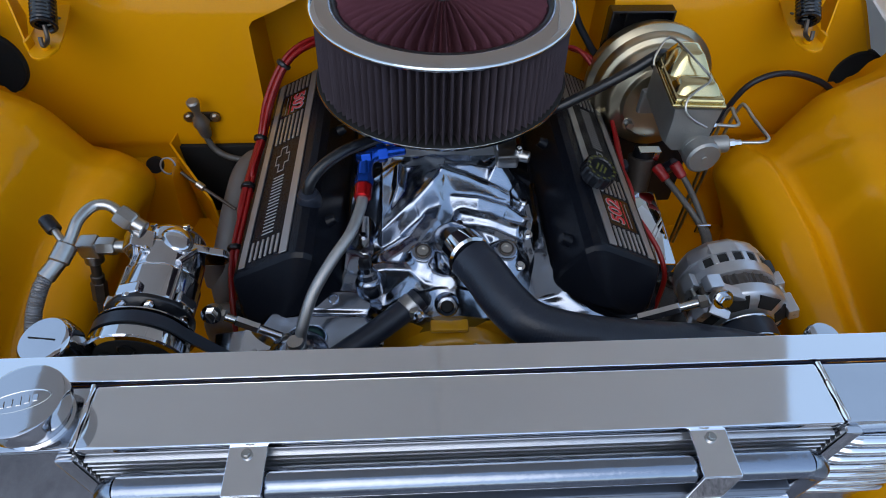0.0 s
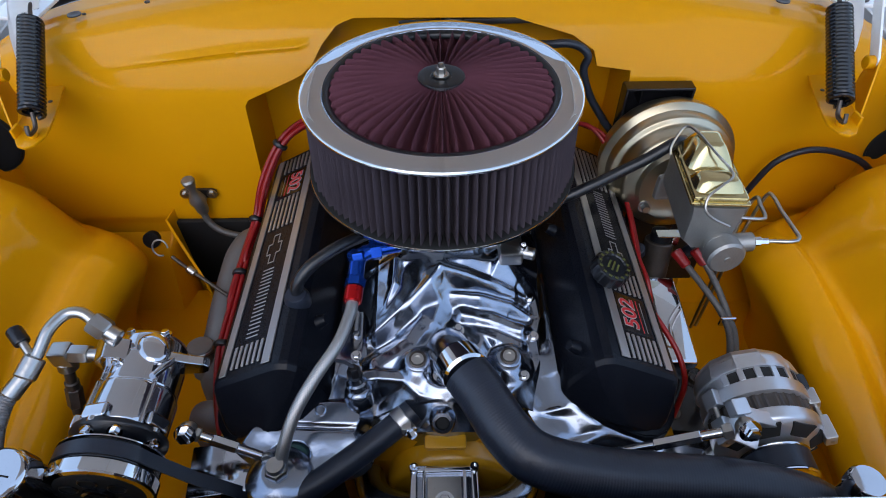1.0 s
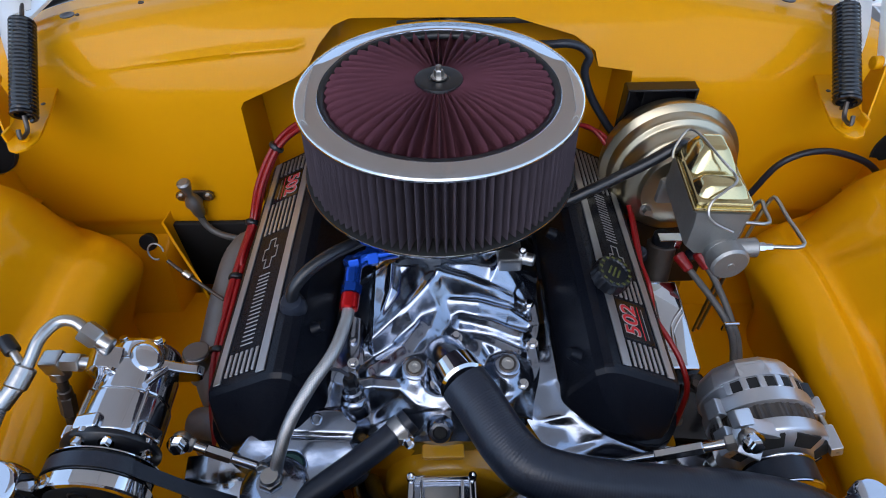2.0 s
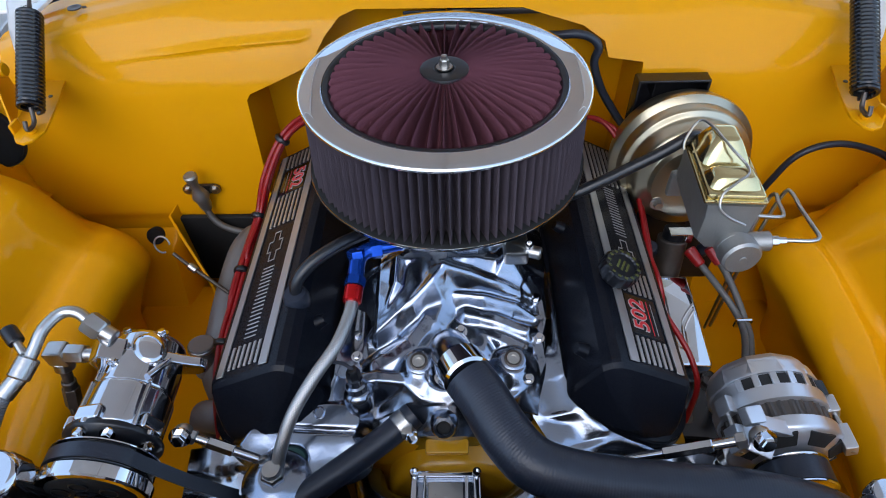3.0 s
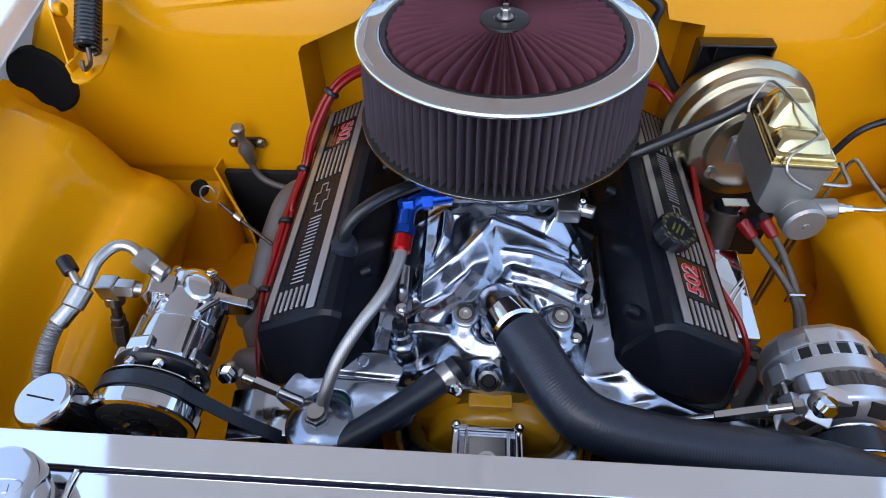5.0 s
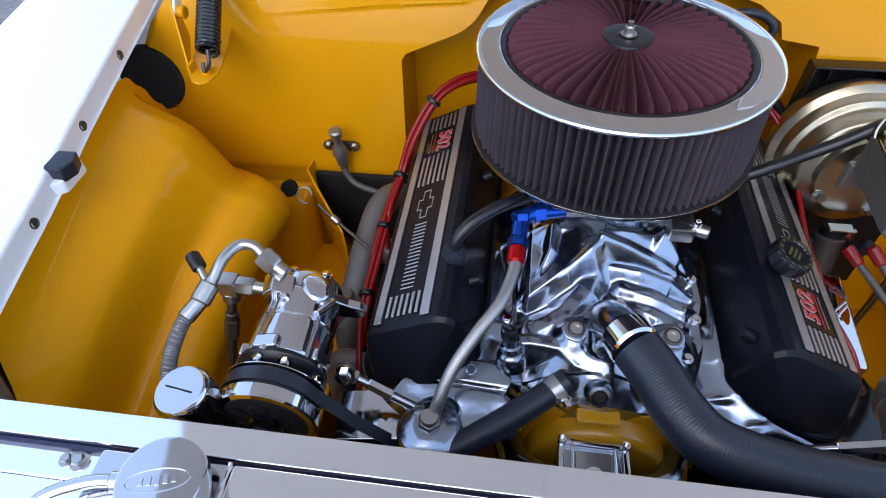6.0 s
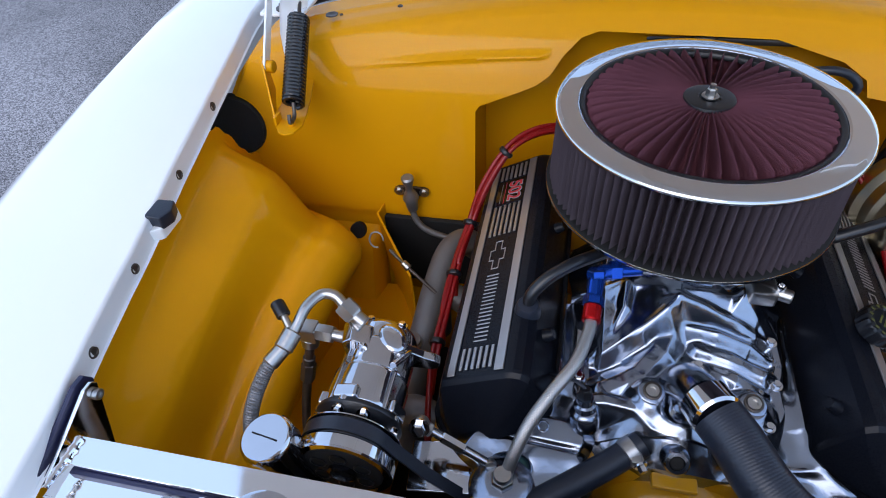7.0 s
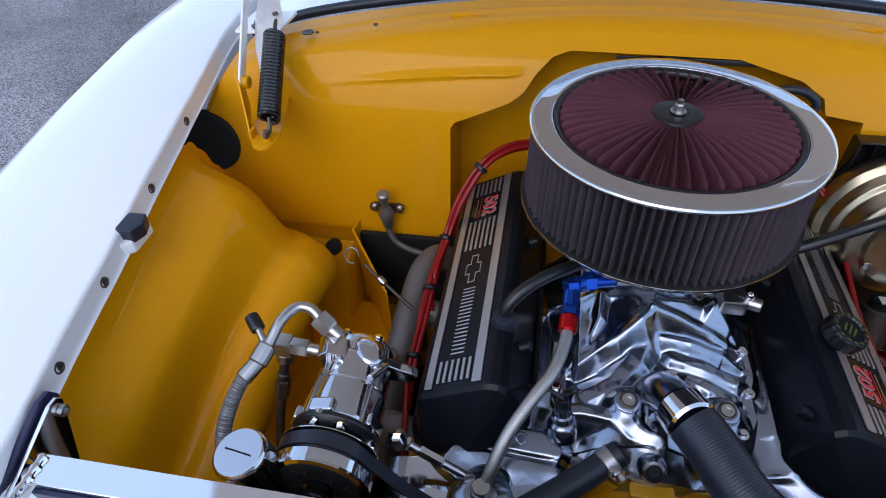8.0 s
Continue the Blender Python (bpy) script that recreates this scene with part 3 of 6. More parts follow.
# ---- radiator ----
radiator = thing("radiator", "polished aluminium radiator with a folded top tank", "radiator", at=(0, 0.37, 0.45))
bm = B()
box(bm, (0, 0.3725, 0.9335), (0.655, 0.059, 0.013), 0.003)
part("top_tank", bm, SHEET, radiator)
bm = B()
box(bm, (0, 0.3745, 0.675), (0.64, 0.052, 0.500), 0.002)
part("core", bm, BRUSHED, radiator)
for s in (-1, 1):
    bm = B()
    box(bm, (s * 0.385, 0.3725, 0.70), (0.112, 0.059, 0.48), 0.004)
    tank = part("side_tank", bm, POLISHED, radiator)
    for k in range(7 if s > 0 else 0):
        bm = B()
        z = 0.912 - 0.0195 * k
        tube(bm, [(0.343, 0.342, z - 0.003), (0.350, 0.338, z), (0.395, 0.337, z), (0.434, 0.338, z), (0.441, 0.342, z - 0.003)], 0.0050, 12, 0.006)
        part("louvre", bm, SHEET, tank)
    bm = B()
    box(bm, (s * 0.334, 0.3395, 0.70), (0.016, 0.008, 0.47), 0.0025)
    part("edge_bar", bm, POLISHED, tank, "polished upright edge bar")
    bm = B()
    tube(bm, [(s * 0.3285, y, 0.941) for y in steps(0.345, 0.402, 6)], 0.0018, 8, 0.004, ridge=0.0006, pitch=0.004)
    part("weld_bead", bm, SHEET, radiator)
for k in range(20):
    bm = B()
    box(bm, (0, 0.3450, 0.9230 - 0.0084 * k), (0.648, 0.011, 0.0026), 0.0008, seg=1)
    part("fin", bm, SATIN, radiator)

bar = thing("radiator_cover", "polished sheet aluminium cover strip behind the radiator tank", "cover", at=(0, 0.419, 0.9))
bm = B()
box(bm, (0, 0.4185, 0.9385), (1.168, 0.0275, 0.0075), 0.0015)
part("top_strip", bm, SHEET, bar)
bm = B()
box(bm, (0, 0.431, 0.905), (1.168, 0.003, 0.06), 0.001)
part("rear_lip", bm, SHEET, bar)
for s in (-1, 1):
    bm = B()
    prism(bm, [(0.392, 0.880), (0.392, 0.932), (0.410, 0.937), (0.468, 0.960), (0.478, 0.9595), (0.483, 0.952), (0.466, 0.905), (0.452, 0.86)], 0.005,
          Matrix(((0, 0, 1, s * 0.594 - 0.0025), (1, 0, 0, 0), (0, 1, 0, 0), (0, 0, 0, 1))), 0.0012)
    part("gusset_plate", bm, SHEET, bar, "welded aluminium gusset plate")
    bm = B()
    prism(bm, [(0.388, 0.875), (0.388, 0.936), (0.408, 0.942), (0.467, 0.965), (0.481, 0.964), (0.487, 0.952), (0.466, 0.88)], 0.006,
          Matrix(((0, 0, 1, s * 0.602 - 0.003), (1, 0, 0, 0), (0, 1, 0, 0), (0, 0, 0, 1))), 0.0012)
    part("gusset_gasket", bm, DARK_BLUE, bar, "dark blue gasket behind the plate")
    bm = B()
    tube(bm, [(s * 0.577, y, 0.945) for y in steps(0.38, 0.43, 5)], 0.003, 8, 0.003, ridge=0.0010, pitch=0.005)
    part("weld_bead", bm, SHEET, bar)
    for yy, zz in ((0.418, 0.926), (0.474, 0.945)):
        bm = B()
        socket_bolt(bm, (s * 0.590, yy, zz), (-s, 0, 0), 0.006, 0.004)
        part("bolt", bm, STEEL, bar)

# dark strip added: the shade of the gap before the cover, put into colour
bm = B()
box(bm, (0, 0.4033, 0.9285), (1.15, 0.006, 0.008), 0.001)
part("gap_shade_strip", bm, DARK_BLUE, bar, "dark blue strip that paints in the shade of the gap")
for s in (-1, 1):
    panel = thing("side_shelf", "folded polished aluminium shelf beside the radiator tank", "shelf", "radiator shelves", at=(s * 0.515, 0.36, 0.92))
    bm = B()
    box(bm, (s * 0.5165, 0.4030, 0.9255), (0.145, 0.048, 0.003), 0.001)
    part("ledge", bm, SHEET, panel)
    bm = B()
    box(bm, (s * 0.5165, 0.3785, 0.9240), (0.145, 0.0028, 0.007), 0.0012)
    part("fold", bm, SHEET, panel)
    bm = B()
    box(bm, (0, 0, 0), (0.145, 0.140, 0.003), 0.001, pose(s * 0.5165, 0.308, 0.9120, 9, 0, 0))
    part("sloped_panel", bm, SHEET, panel)
    bm = B()
    hexbolt(bm, (s * 0.462, 0.3925, 0.9270), (0, 0, 1), 0.0055, 0.007)
    hexbolt(bm, (s * 0.474, 0.3930, 0.9270), (0, 0, 1), 0.0045, 0.005)
    part("stud", bm, STEEL, panel)

condenser = thing("condenser", "bright aluminium air-conditioning condenser hung before the radiator", "condenser", at=(0, 0.30, 0.5))
bm = B()
box(bm, (0, 0.315, 0.69), (0.57, 0.018, 0.40), 0.002)
part("core", bm, BRUSHED, condenser)
bm = B()
tube(bm, [(-0.303, 0.322, 0.840), (-0.303, 0.320, 0.895), (-0.300, 0.318, 0.910), (-0.288, 0.318, 0.917), (-0.26, 0.318, 0.918), (0.0, 0.318, 0.918), (0.26, 0.318, 0.918), (0.288, 0.318, 0.917), (0.300, 0.318, 0.910), (0.303, 0.320, 0.895), (0.303, 0.322, 0.840)], 0.0125, 20, 0.006)
part("header_tube", bm, INTAKE, condenser, "polished round header tube")
for k in range(11):
    bm = B()
    tube(bm, [(-0.285, 0.304, 0.872 - 0.03 * k), (0.285, 0.304, 0.872 - 0.03 * k)], 0.0085, 10, 0.1)
    part("tube", bm, SHEET, condenser)
for x in (-0.185, 0.2055):
    bm = B()
    box(bm, (x, 0.3245, 0.9345), (0.032, 0.044, 0.003), 0.001)
    box(bm, (x, 0.3035, 0.909), (0.032, 0.003, 0.052), 0.001)
    br = part("hanger", bm, SHEET, condenser, "folded aluminium hanger bracket")
    bm = B()
    hexbolt(bm, (x, 0.336, 0.937), (0, 0, 1), 0.0030, 0.003)
    part("bolt", bm, STEEL, br)

bm = B()
lathe(bm, [(0, 0.022), (0.034, 0.022), (0.0375, 0.0205), (0.0385, 0.017), (0.0385, 0.004), (0.037, 0.002), (0.030, 0.001), (0.030, -0.012), (0.033, -0.014), (0.033, -0.02), (0, -0.02)],
      Matrix.Translation((-0.364, 0.373, 0.953)) @ Matrix.Diagonal((0.87, 0.87, 0.95, 1)), 48)
rcap = part("cap", bm, POLISHED, radiator, "polished round filler cap with a faint emblem")
bm = B()
oval = [(0.026 * math.cos(a), 0.0095 * math.sin(a)) for a in (2 * math.pi * k / 40 for k in range(41))]
cm = pose(-0.364, 0.371, 0.9741, 0, 0, 14) @ Matrix.Diagonal((0.92, 0.92, 1, 1))
tube(bm, [cm @ Vector((x, y, 0)) for x, y in oval], 0.0006, 6, 0.004)
for k in range(5):
    box(bm, (-0.0135 + 0.0068 * k, 0, 0), (0.0042, 0.0085 - 0.001 * abs(k - 2), 0.0009), 0.0002, cm, 1)
part("emblem", bm, POLISHED, rcap, "faint raised oval emblem")
bm = B()
tube(bm, [(-0.392, 0.376, 0.950), (-0.430, 0.370, 0.951), (-0.462, 0.352, 0.950), (-0.468, 0.33, 0.93), (-0.47, 0.32, 0.88)], 0.0055, 12, 0.005)
cyl(bm, (-0.392, 0.376, 0.950), (-0.412, 0.373, 0.951), 0.0085)
part("overflow_tube", bm, POLISHED, radiator, "bent overflow tube")


# ---- air cleaner ----
AC = Vector((0.0, 0.911, 0.002))


def air_cleaner():
    top = thing("air_cleaner", "round chrome air cleaner with a pleated maroon filter top", "air cleaner", at=(0, 0.908, 0.930))
    bm = B()
    lathe(bm, [(0.1485, 1.041), (0.1490, 1.0450), (0.1500, 1.0475), (0.1515, 1.0483), (0.1530, 1.0486), (0.1610, 1.0488), (0.1700, 1.0490), (0.1730, 1.0489), (0.1765, 1.0482), (0.1785, 1.0468), (0.1797, 1.0450), (0.1797, 1.0430), (0.1785, 1.0415), (0.172, 1.0405), (0.150, 1.039), (0.1485, 1.041)],
          Matrix.Translation(AC), 96)
    part("chrome_lid_ring", bm, CHROME, top, "mirror chrome lid ring")
    # pleated side wall
    n = 102
    fold = [0.026, 0.010, -0.060, -0.110, -0.120, -0.110, -0.060, 0.010]
    wob = random.Random(5)
    lean = [wob.uniform(-0.006, 0.006) for _ in range(n)]
    bm = B()
    lathe(bm, [(0.1735, 0.9345), (0.1738, 0.938), (0.1705, 1.036), (0.1690, 1.042)], Matrix.Translation(AC), n * 8,
          lambda a, z: 1 + fold[round(a * n * 8 / (2 * math.pi)) % 8] + lean[int(a * n / (2 * math.pi)) % n])
    part("filter_side", bm, FILTER_SIDE, top, "tall pleated filter wall", smooth=50)
    # radial pleats of the top
    k = 50
    bm = B()
    us = [0.026, 0.045, 0.07, 0.10, 0.125, 0.138, 0.1425, 0.1475]
    amp = [0.0012, 0.0050, 0.0088, 0.0118, 0.0135, 0.0130, 0.0085, 0.0012]
    hs = [1.0560, 1.0530, 1.0486, 1.0430, 1.0385, 1.0362, 1.0345, 1.0372]
    skew = [wob.uniform(-0.10, 0.10) for _ in range(k)]
    rings = []
    for r, a0, h in zip(us, amp, hs):
        ring = []
        for i in range(k * 8):
            a = 2 * math.pi * (i + 8 * skew[(i // 8) % k] * min(1, (i % 8) / 2, (8 - i % 8) / 2) * 0.5) / (k * 8)
            w = [-1.5, -1.45, -1.2, -0.1, 1.2, -0.1, -1.2, -1.45][i % 8]
            ring.append(bm.verts.new((r * math.cos(a), AC.y + r * math.sin(a), AC.z + h + a0 * w)))
        rings.append(ring)
    for a, b in zip(rings, rings[1:]):
        for i in range(k * 8):
            j = (i + 1) % (k * 8)
            bm.faces.new((a[i], a[j], b[j], b[i]))
    part("filter_top", bm, FILTER_TOP, top, "maroon radially pleated filter top", smooth=60)
    bm = B()
    lathe(bm, [(0.1390, 1.0385), (0.1400, 1.0430), (0.1425, 1.0462), (0.147, 1.0475), (0.1492, 1.0470), (0.1492, 1.040)], Matrix.Translation(AC), 96)
    part("rubber_rim", bm, PLASTIC, top, "thin black rubber rim")
    bm = B()
    lathe(bm, [(0, 1.0575), (0.012, 1.0575), (0.0135, 1.0595), (0.026, 1.0595), (0.0295, 1.0585), (0.0305, 1.0555), (0.028, 1.053)], Matrix.Translation(AC), 48)
    part("hub_plate", bm, PLASTIC, top, "black round hub plate")
    bm = B()
    lathe(bm, [(0, 1.0595), (0.0100, 1.0595), (0.0100, 1.0612), (0, 1.0612)], Matrix.Translation(AC), 24)
    lathe(bm, [(0, 1.0612), (0.0062, 1.0612), (0.0062, 1.0690), (0.0052, 1.0705), (0.0036, 1.0705), (0.0036, 1.0755), (0, 1.0762)], Matrix.Translation(AC), 6)
    part("wing_nut", bm, STEEL, top, "bright hex nut and washer")
    bm = B()
    lathe(bm, [(0.140, 0.9350), (0.1760, 0.9355), (0.1812, 0.9352), (0.1822, 0.9345), (0.1820, 0.9336), (0.140, 0.9330), (0.140, 0.9350)], Matrix.Translation(AC), 96)
    part("filter_seal", bm, VOID, top, "black moulded seal under the filter")
    # base pan
    bm = B()
    lathe(bm, [(0.1780, 0.9335), (0.1815, 0.9338), (0.1830, 0.9348), (0.1835, 0.9338), (0.1832, 0.9305), (0.1815, 0.9292), (0.172, 0.9285), (0.12, 0.9260), (0.07, 0.920), (0.066, 0.905), (0, 0.905)], Matrix.Translation(AC), 96)
    part("base_pan", bm, CHROME, top, "chrome base pan with a rolled rim")
    return top


air_cleaner()


# ---- writing ----
def lettering(name, text, size, m, material, parent, depth=0.0006, fat=0.0007):
    cu = bpy.data.curves.new(name, "FONT")
    cu.offset = fat
    cu.body, cu.size, cu.extrude, cu.align_x, cu.align_y = text, size, depth, "CENTER", "CENTER"
    tmp = bpy.data.objects.new(name, cu)
    scene.collection.objects.link(tmp)
    me = bpy.data.meshes.new_from_object(tmp.evaluated_get(bpy.context.evaluated_depsgraph_get()))
    bpy.data.objects.remove(tmp)
    me.transform(m)
    me.materials.clear()
    me.materials.append(material)
    ob = new(name, me)
    ob.parent = parent
    up, shift = parent, Vector((0, 0, 0))
    while up is not None:
        shift += up.location
        up = up.parent
    ob.location = -shift
    return ob


# ---- valve covers ----
def valve_cover(s):
    """s = -1 or 1: the bank."""
    top = thing("valve_cover", "satin black big-block valve cover with silver ribs and a red badge", "valve cover", "valve covers", at=(s * 0.22, 0.82, 0.75))
    sec = [(0.284, 0.757), (0.283, 0.768), (0.281, 0.808), (0.280, 0.816), (0.278, 0.8215), (0.272, 0.826), (0.202, 0.8625), (0.192, 0.8655), (0.182, 0.8645), (0.172, 0.858), (0.150, 0.818), (0.144, 0.803), (0.142, 0.794)]
    # along the engine: place, height, inner and outer limit
    prof = [(0.5745, 0.02, 0.208, 0.250), (0.576, 0.12, 0.200, 0.256), (0.590, 0.38, 0.174, 0.270), (0.604, 0.65, 0.160, 0.277), (0.617, 0.93, 0.151, 0.281), (0.622, 0.985, 0.148, 0.282), (0.626, 1.0, 0.146, 0.283),
            (0.66, 1.0, 0.143, 0.284), (0.75, 1.0, 0.142, 0.284), (0.90, 1.0, 0.142, 0.284), (1.035, 1.0, 0.142, 0.284), (1.048, 0.97, 0.142, 0.284), (1.062, 0.6, 0.144, 0.283), (1.066, 0.02, 0.146, 0.281)]

    def pt(i, k):
        y, h, xi, xo = prof[i]
        x, z = sec[k]
        t = (x - 0.142) / (0.284 - 0.142)
        zb = 0.794 + (0.757 - 0.794) * t
        # the plate keeps its line; only the skirt draws in towards the nose
        keep = h ** 3
        xx = (xi + (xo - xi) * t) * (1 - keep) + x * keep
        return (s * xx, y, zb + (z - zb) * h)

    bm = B()
    sheet(bm, pt, range(len(prof)), range(len(sec)))
    part("cover", bm, BLACK, top, smooth=17)
    # gasket rail
    bm = B()
    loop = [(0.289, 0.615), (0.290, 1.066), (0.137, 1.066), (0.136, 0.690), (0.138, 0.655), (0.144, 0.632), (0.156, 0.610), (0.172, 0.595), (0.192, 0.583), (0.215, 0.574), (0.235, 0.569), (0.253, 0.570), (0.269, 0.579), (0.282, 0.596)]
    zr = lambda x: 0.794 - 0.037 * (x - 0.142) / 0.162
    lo = [bm.verts.new((s * x, y, zr(x) - 0.010)) for x, y in loop]
    hi = [bm.verts.new((s * x, y, zr(x) + 0.004)) for x, y in loop]
    bm.faces.new(lo), bm.faces.new(hi)
    for i in range(len(loop)):
        j = (i + 1) % len(loop)
        bm.faces.new((lo[i], lo[j], hi[j], hi[i]))
    bmesh.ops.bevel(bm, geom=list(bm.edges), offset=0.002, segments=2, affect="EDGES")
    part("gasket_rail", bm, BLACK, top)
    # the ribbed plate: u runs inward up the slope, v along the engine
    o, i_ = Vector((s * 0.272, 0, 0.826)), Vector((s * 0.202, 0, 0.8625))
    U = (i_ - o).normalized()
    V = Vector((0, 1, 0))
    N = Vector((s * U.z, 0, abs(U.x))).normalized()
    W = (i_ - o).length

    def frame_at(u, v, lift=0.0):
        p = o + U * u + V * v + N * lift
        return Matrix(((U.x, V.x, N.x, p.x), (U.y, V.y, N.y, p.y), (U.z, V.z, N.z, p.z), (0, 0, 0, 1)))

    def rib(u0, u1, v0, v1, h=0.0022, name="silver_rib", mt=RIB):
        bm = B()
        box(bm, (0, 0, h / 2), (u1 - u0, v1 - v0, h), 0.0005, frame_at((u0 + u1) / 2, (v0 + v1) / 2, 0.0002), 1)
        return part(name, bm, mt, top)

    V0, V1 = 0.626, 1.040
    rib(0.001, 0.0115, V0, V1, name="silver_border")
    rib(W - 0.0135, W - 0.001, V0, V1, name="silver_border")
    blocks = [(0.632, 0.664), (0.868, 0.935), (1.002, 1.036)] if s < 0 else [(0.628, 0.664), (0.732, 0.770), (0.945, 1.036)]
    for a, b in blocks:
        for k in range(6):
            u = 0.0165 + k * 0.0081
            rib(u, u + 0.0042, a, b)
    # red numbers on their black field
    c = 0.968 if s < 0 else 0.698
    rib(0.015, W - 0.016, c - 0.030, c + 0.030, 0.0008, "badge_field", BLACK_GLOSS)
    ux = Vector((0, -1 if s < 0 else 1, 0))
    uy = U.copy()
    p = o + U * (W * 0.58) + V * c + N * 0.0016
    tm = Matrix(((ux.x, uy.x, N.x, p.x), (ux.y, uy.y, N.y, p.y), (ux.z, uy.z, N.z, p.z), (0, 0, 0, 1)))
    lettering("number_outline", "502", 0.031, tm @ Matrix.Diagonal((1.02, 1, 1, 1)), BADGE_EDGE, top, 0.0004, 0.0012)
    lettering("number_badge", "502", 0.031, tm @ Matrix.Diagonal((1.02, 1, 1, 1)), BADGE_RED, top, 0.0009, 0.0002)
    rib(W * 0.28, W * 0.30, c - 0.024, c + 0.024, 0.0012, "caption_bar")
    rib(W * 0.36, W * 0.38, c - 0.026, c + 0.026, 0.0012, "red_stripe", BADGE_RED)
    # maker's mark and name, as plain shapes
    a, b = (0.672, 0.790) if s < 0 else (0.835, 0.938)
    w = (b - a) / 9
    for q in range(9):
        v = a + q * w
        for v0 in (v + w * 0.12, v + w * 0.62):
            rib(W * 0.36, W * 0.60, v0, v0 + w * 0.16, 0.0012, "name_bar")
    m0 = 0.826 if s < 0 else 0.800
    th = 0.0009
    arms = [(-0.0050, 0.0050, -0.027, -0.027), (-0.0050, 0.0050, 0.027, 0.027), (-0.0050, -0.0050, -0.027, -0.010), (-0.0050, -0.0050, 0.010, 0.027), (0.0050, 0.0050, -0.027, -0.010), (0.0050, 0.0050, 0.010, 0.027),
            (-0.0115, -0.0050, -0.010, -0.010), (-0.0115, -0.0050, 0.010, 0.010), (0.0050, 0.0115, -0.010, -0.010), (0.0050, 0.0115, 0.010, 0.010), (-0.0115, -0.0115, -0.010, 0.010), (0.0115, 0.0115, -0.010, 0.010)]
    for a0, b0, c0, d0 in arms:
        rib(W * 0.48 + a0 - th, W * 0.48 + b0 + th, m0 + c0 - th, m0 + d0 + th, 0.0012, "emblem_bar")
    # hold-down bosses on the inner slope
    for yb in ((0.655, 0.86) if s > 0 else (0.70, 0.90)):
        bm = B()
        lathe(bm, [(0, 0.012), (0.006, 0.012), (0.0075, 0.009), (0.009, 0.0), (0.012, -0.006)], axis_m((s * 0.160, yb, 0.838), (-s * 0.86, 0, 0.5)), 20)
        part("boss", bm, BLACK, top)
    return top


valve_cover(-1)
valve_cover(1)

# oil filler cap
oil = thing("oil_filler_cap", "black ribbed oil filler cap with yellow print", "cap", at=(0.212, 0.752, 0.86))
cm = axis_m((0.208, 0.750, 0.862), (0.30, -0.15, 0.92))
bm = B()
lathe(bm, [(0.016, -0.006), (0.016, 0.004), (0.0235, 0.006), (0.0245, 0.010), (0.0245, 0.021), (0.0225, 0.0245), (0.018, 0.0255), (0.0165, 0.0235), (0, 0.0235)], cm, 72, lambda a, z: 1 + 0.025 * (1 if math.sin(a * 18) > 0 else -1))
part("cap_body", bm, PLASTIC, oil)
for k in range(14):
    a = 2 * math.pi * k / 14
    bm = B()
    box(bm, (0.0195 * math.cos(a), 0.0195 * math.sin(a), 0.0262), (0.003, 0.0045, 0.0004), 0.0001, cm @ Matrix.Rotation(0, 4, "Z"), 1)
    part("print_mark", bm, CAP_LEGEND, oil)
for k in range(3):
    bm = B()
    box(bm, (0, -0.006 + 0.006 * k, 0.0238), (0.016 - 0.003 * abs(k - 1), 0.0028, 0.0005), 0.0001, cm, 1)
    part("print_bar", bm, CAP_LEGEND, oil)


# ---- engine block below ----
engine = thing("engine_block", "yellow painted engine block and timing cover", "engine", at=(0, 0.8, 0.5))
bm = B()
box(bm, (0, 0.83, 0.62), (0.30, 0.50, 0.24), 0.02)
part("block", bm, YELLOW_ENGINE, engine)
bm = B()
lathe(bm, [(0, 0), (0.075, 0), (0.082, 0.004), (0.085, 0.012), (0.085, 0.03), (0.098, 0.034), (0.102, 0.04), (0.102, 0.055), (0.0, 0.055)], axis_m((0.008, 0.546, 0.678), (0, 1, 0)), 64)
part("timing_cover", bm, YELLOW_ENGINE, engine)
bm = B()
box(bm, (-0.002, 0.566, 0.7755), (0.050, 0.018, 0.008), 0.003)
part("timing_pad", bm, YELLOW_ENGINE, engine, "raised pad on the timing cover")
bm = B()
box(bm, (0.005, 0.590, 0.735), (0.24, 0.03, 0.07), 0.01)
part("front_wall", bm, YELLOW_ENGINE, engine)
for s in (-1, 1):
    bm = B()
    box(bm, (0, 0, 0), (0.12, 0.47, 0.09), 0.008, pose(s * 0.225, 0.82, 0.700, 0, s * 12, 0))
    part("cylinder_head", bm, YELLOW_ENGINE, engine)
    bm = B()
    box(bm, (0, 0, 0), (0.11, 0.010, 0.085), 0.003, pose(s * 0.20, 0.575, 0.715, 0, s * 12, 0))
    part("head_end_plate", bm, HAMMERED, engine, "polished head end plate")


# ---- intake manifold ----
def seg_dist(x, y, a, b):
    ax, ay, bx, by = a[0], a[1], b[0], b[1]
    t = ((x - ax) * (bx - ax) + (y - ay) * (by - ay)) / ((bx - ax) ** 2 + (by - ay) ** 2)
    t = min(max(t, 0), 1)
    return math.hypot(x - ax - t * (bx - ax), y - ay - t * (by - ay)), t


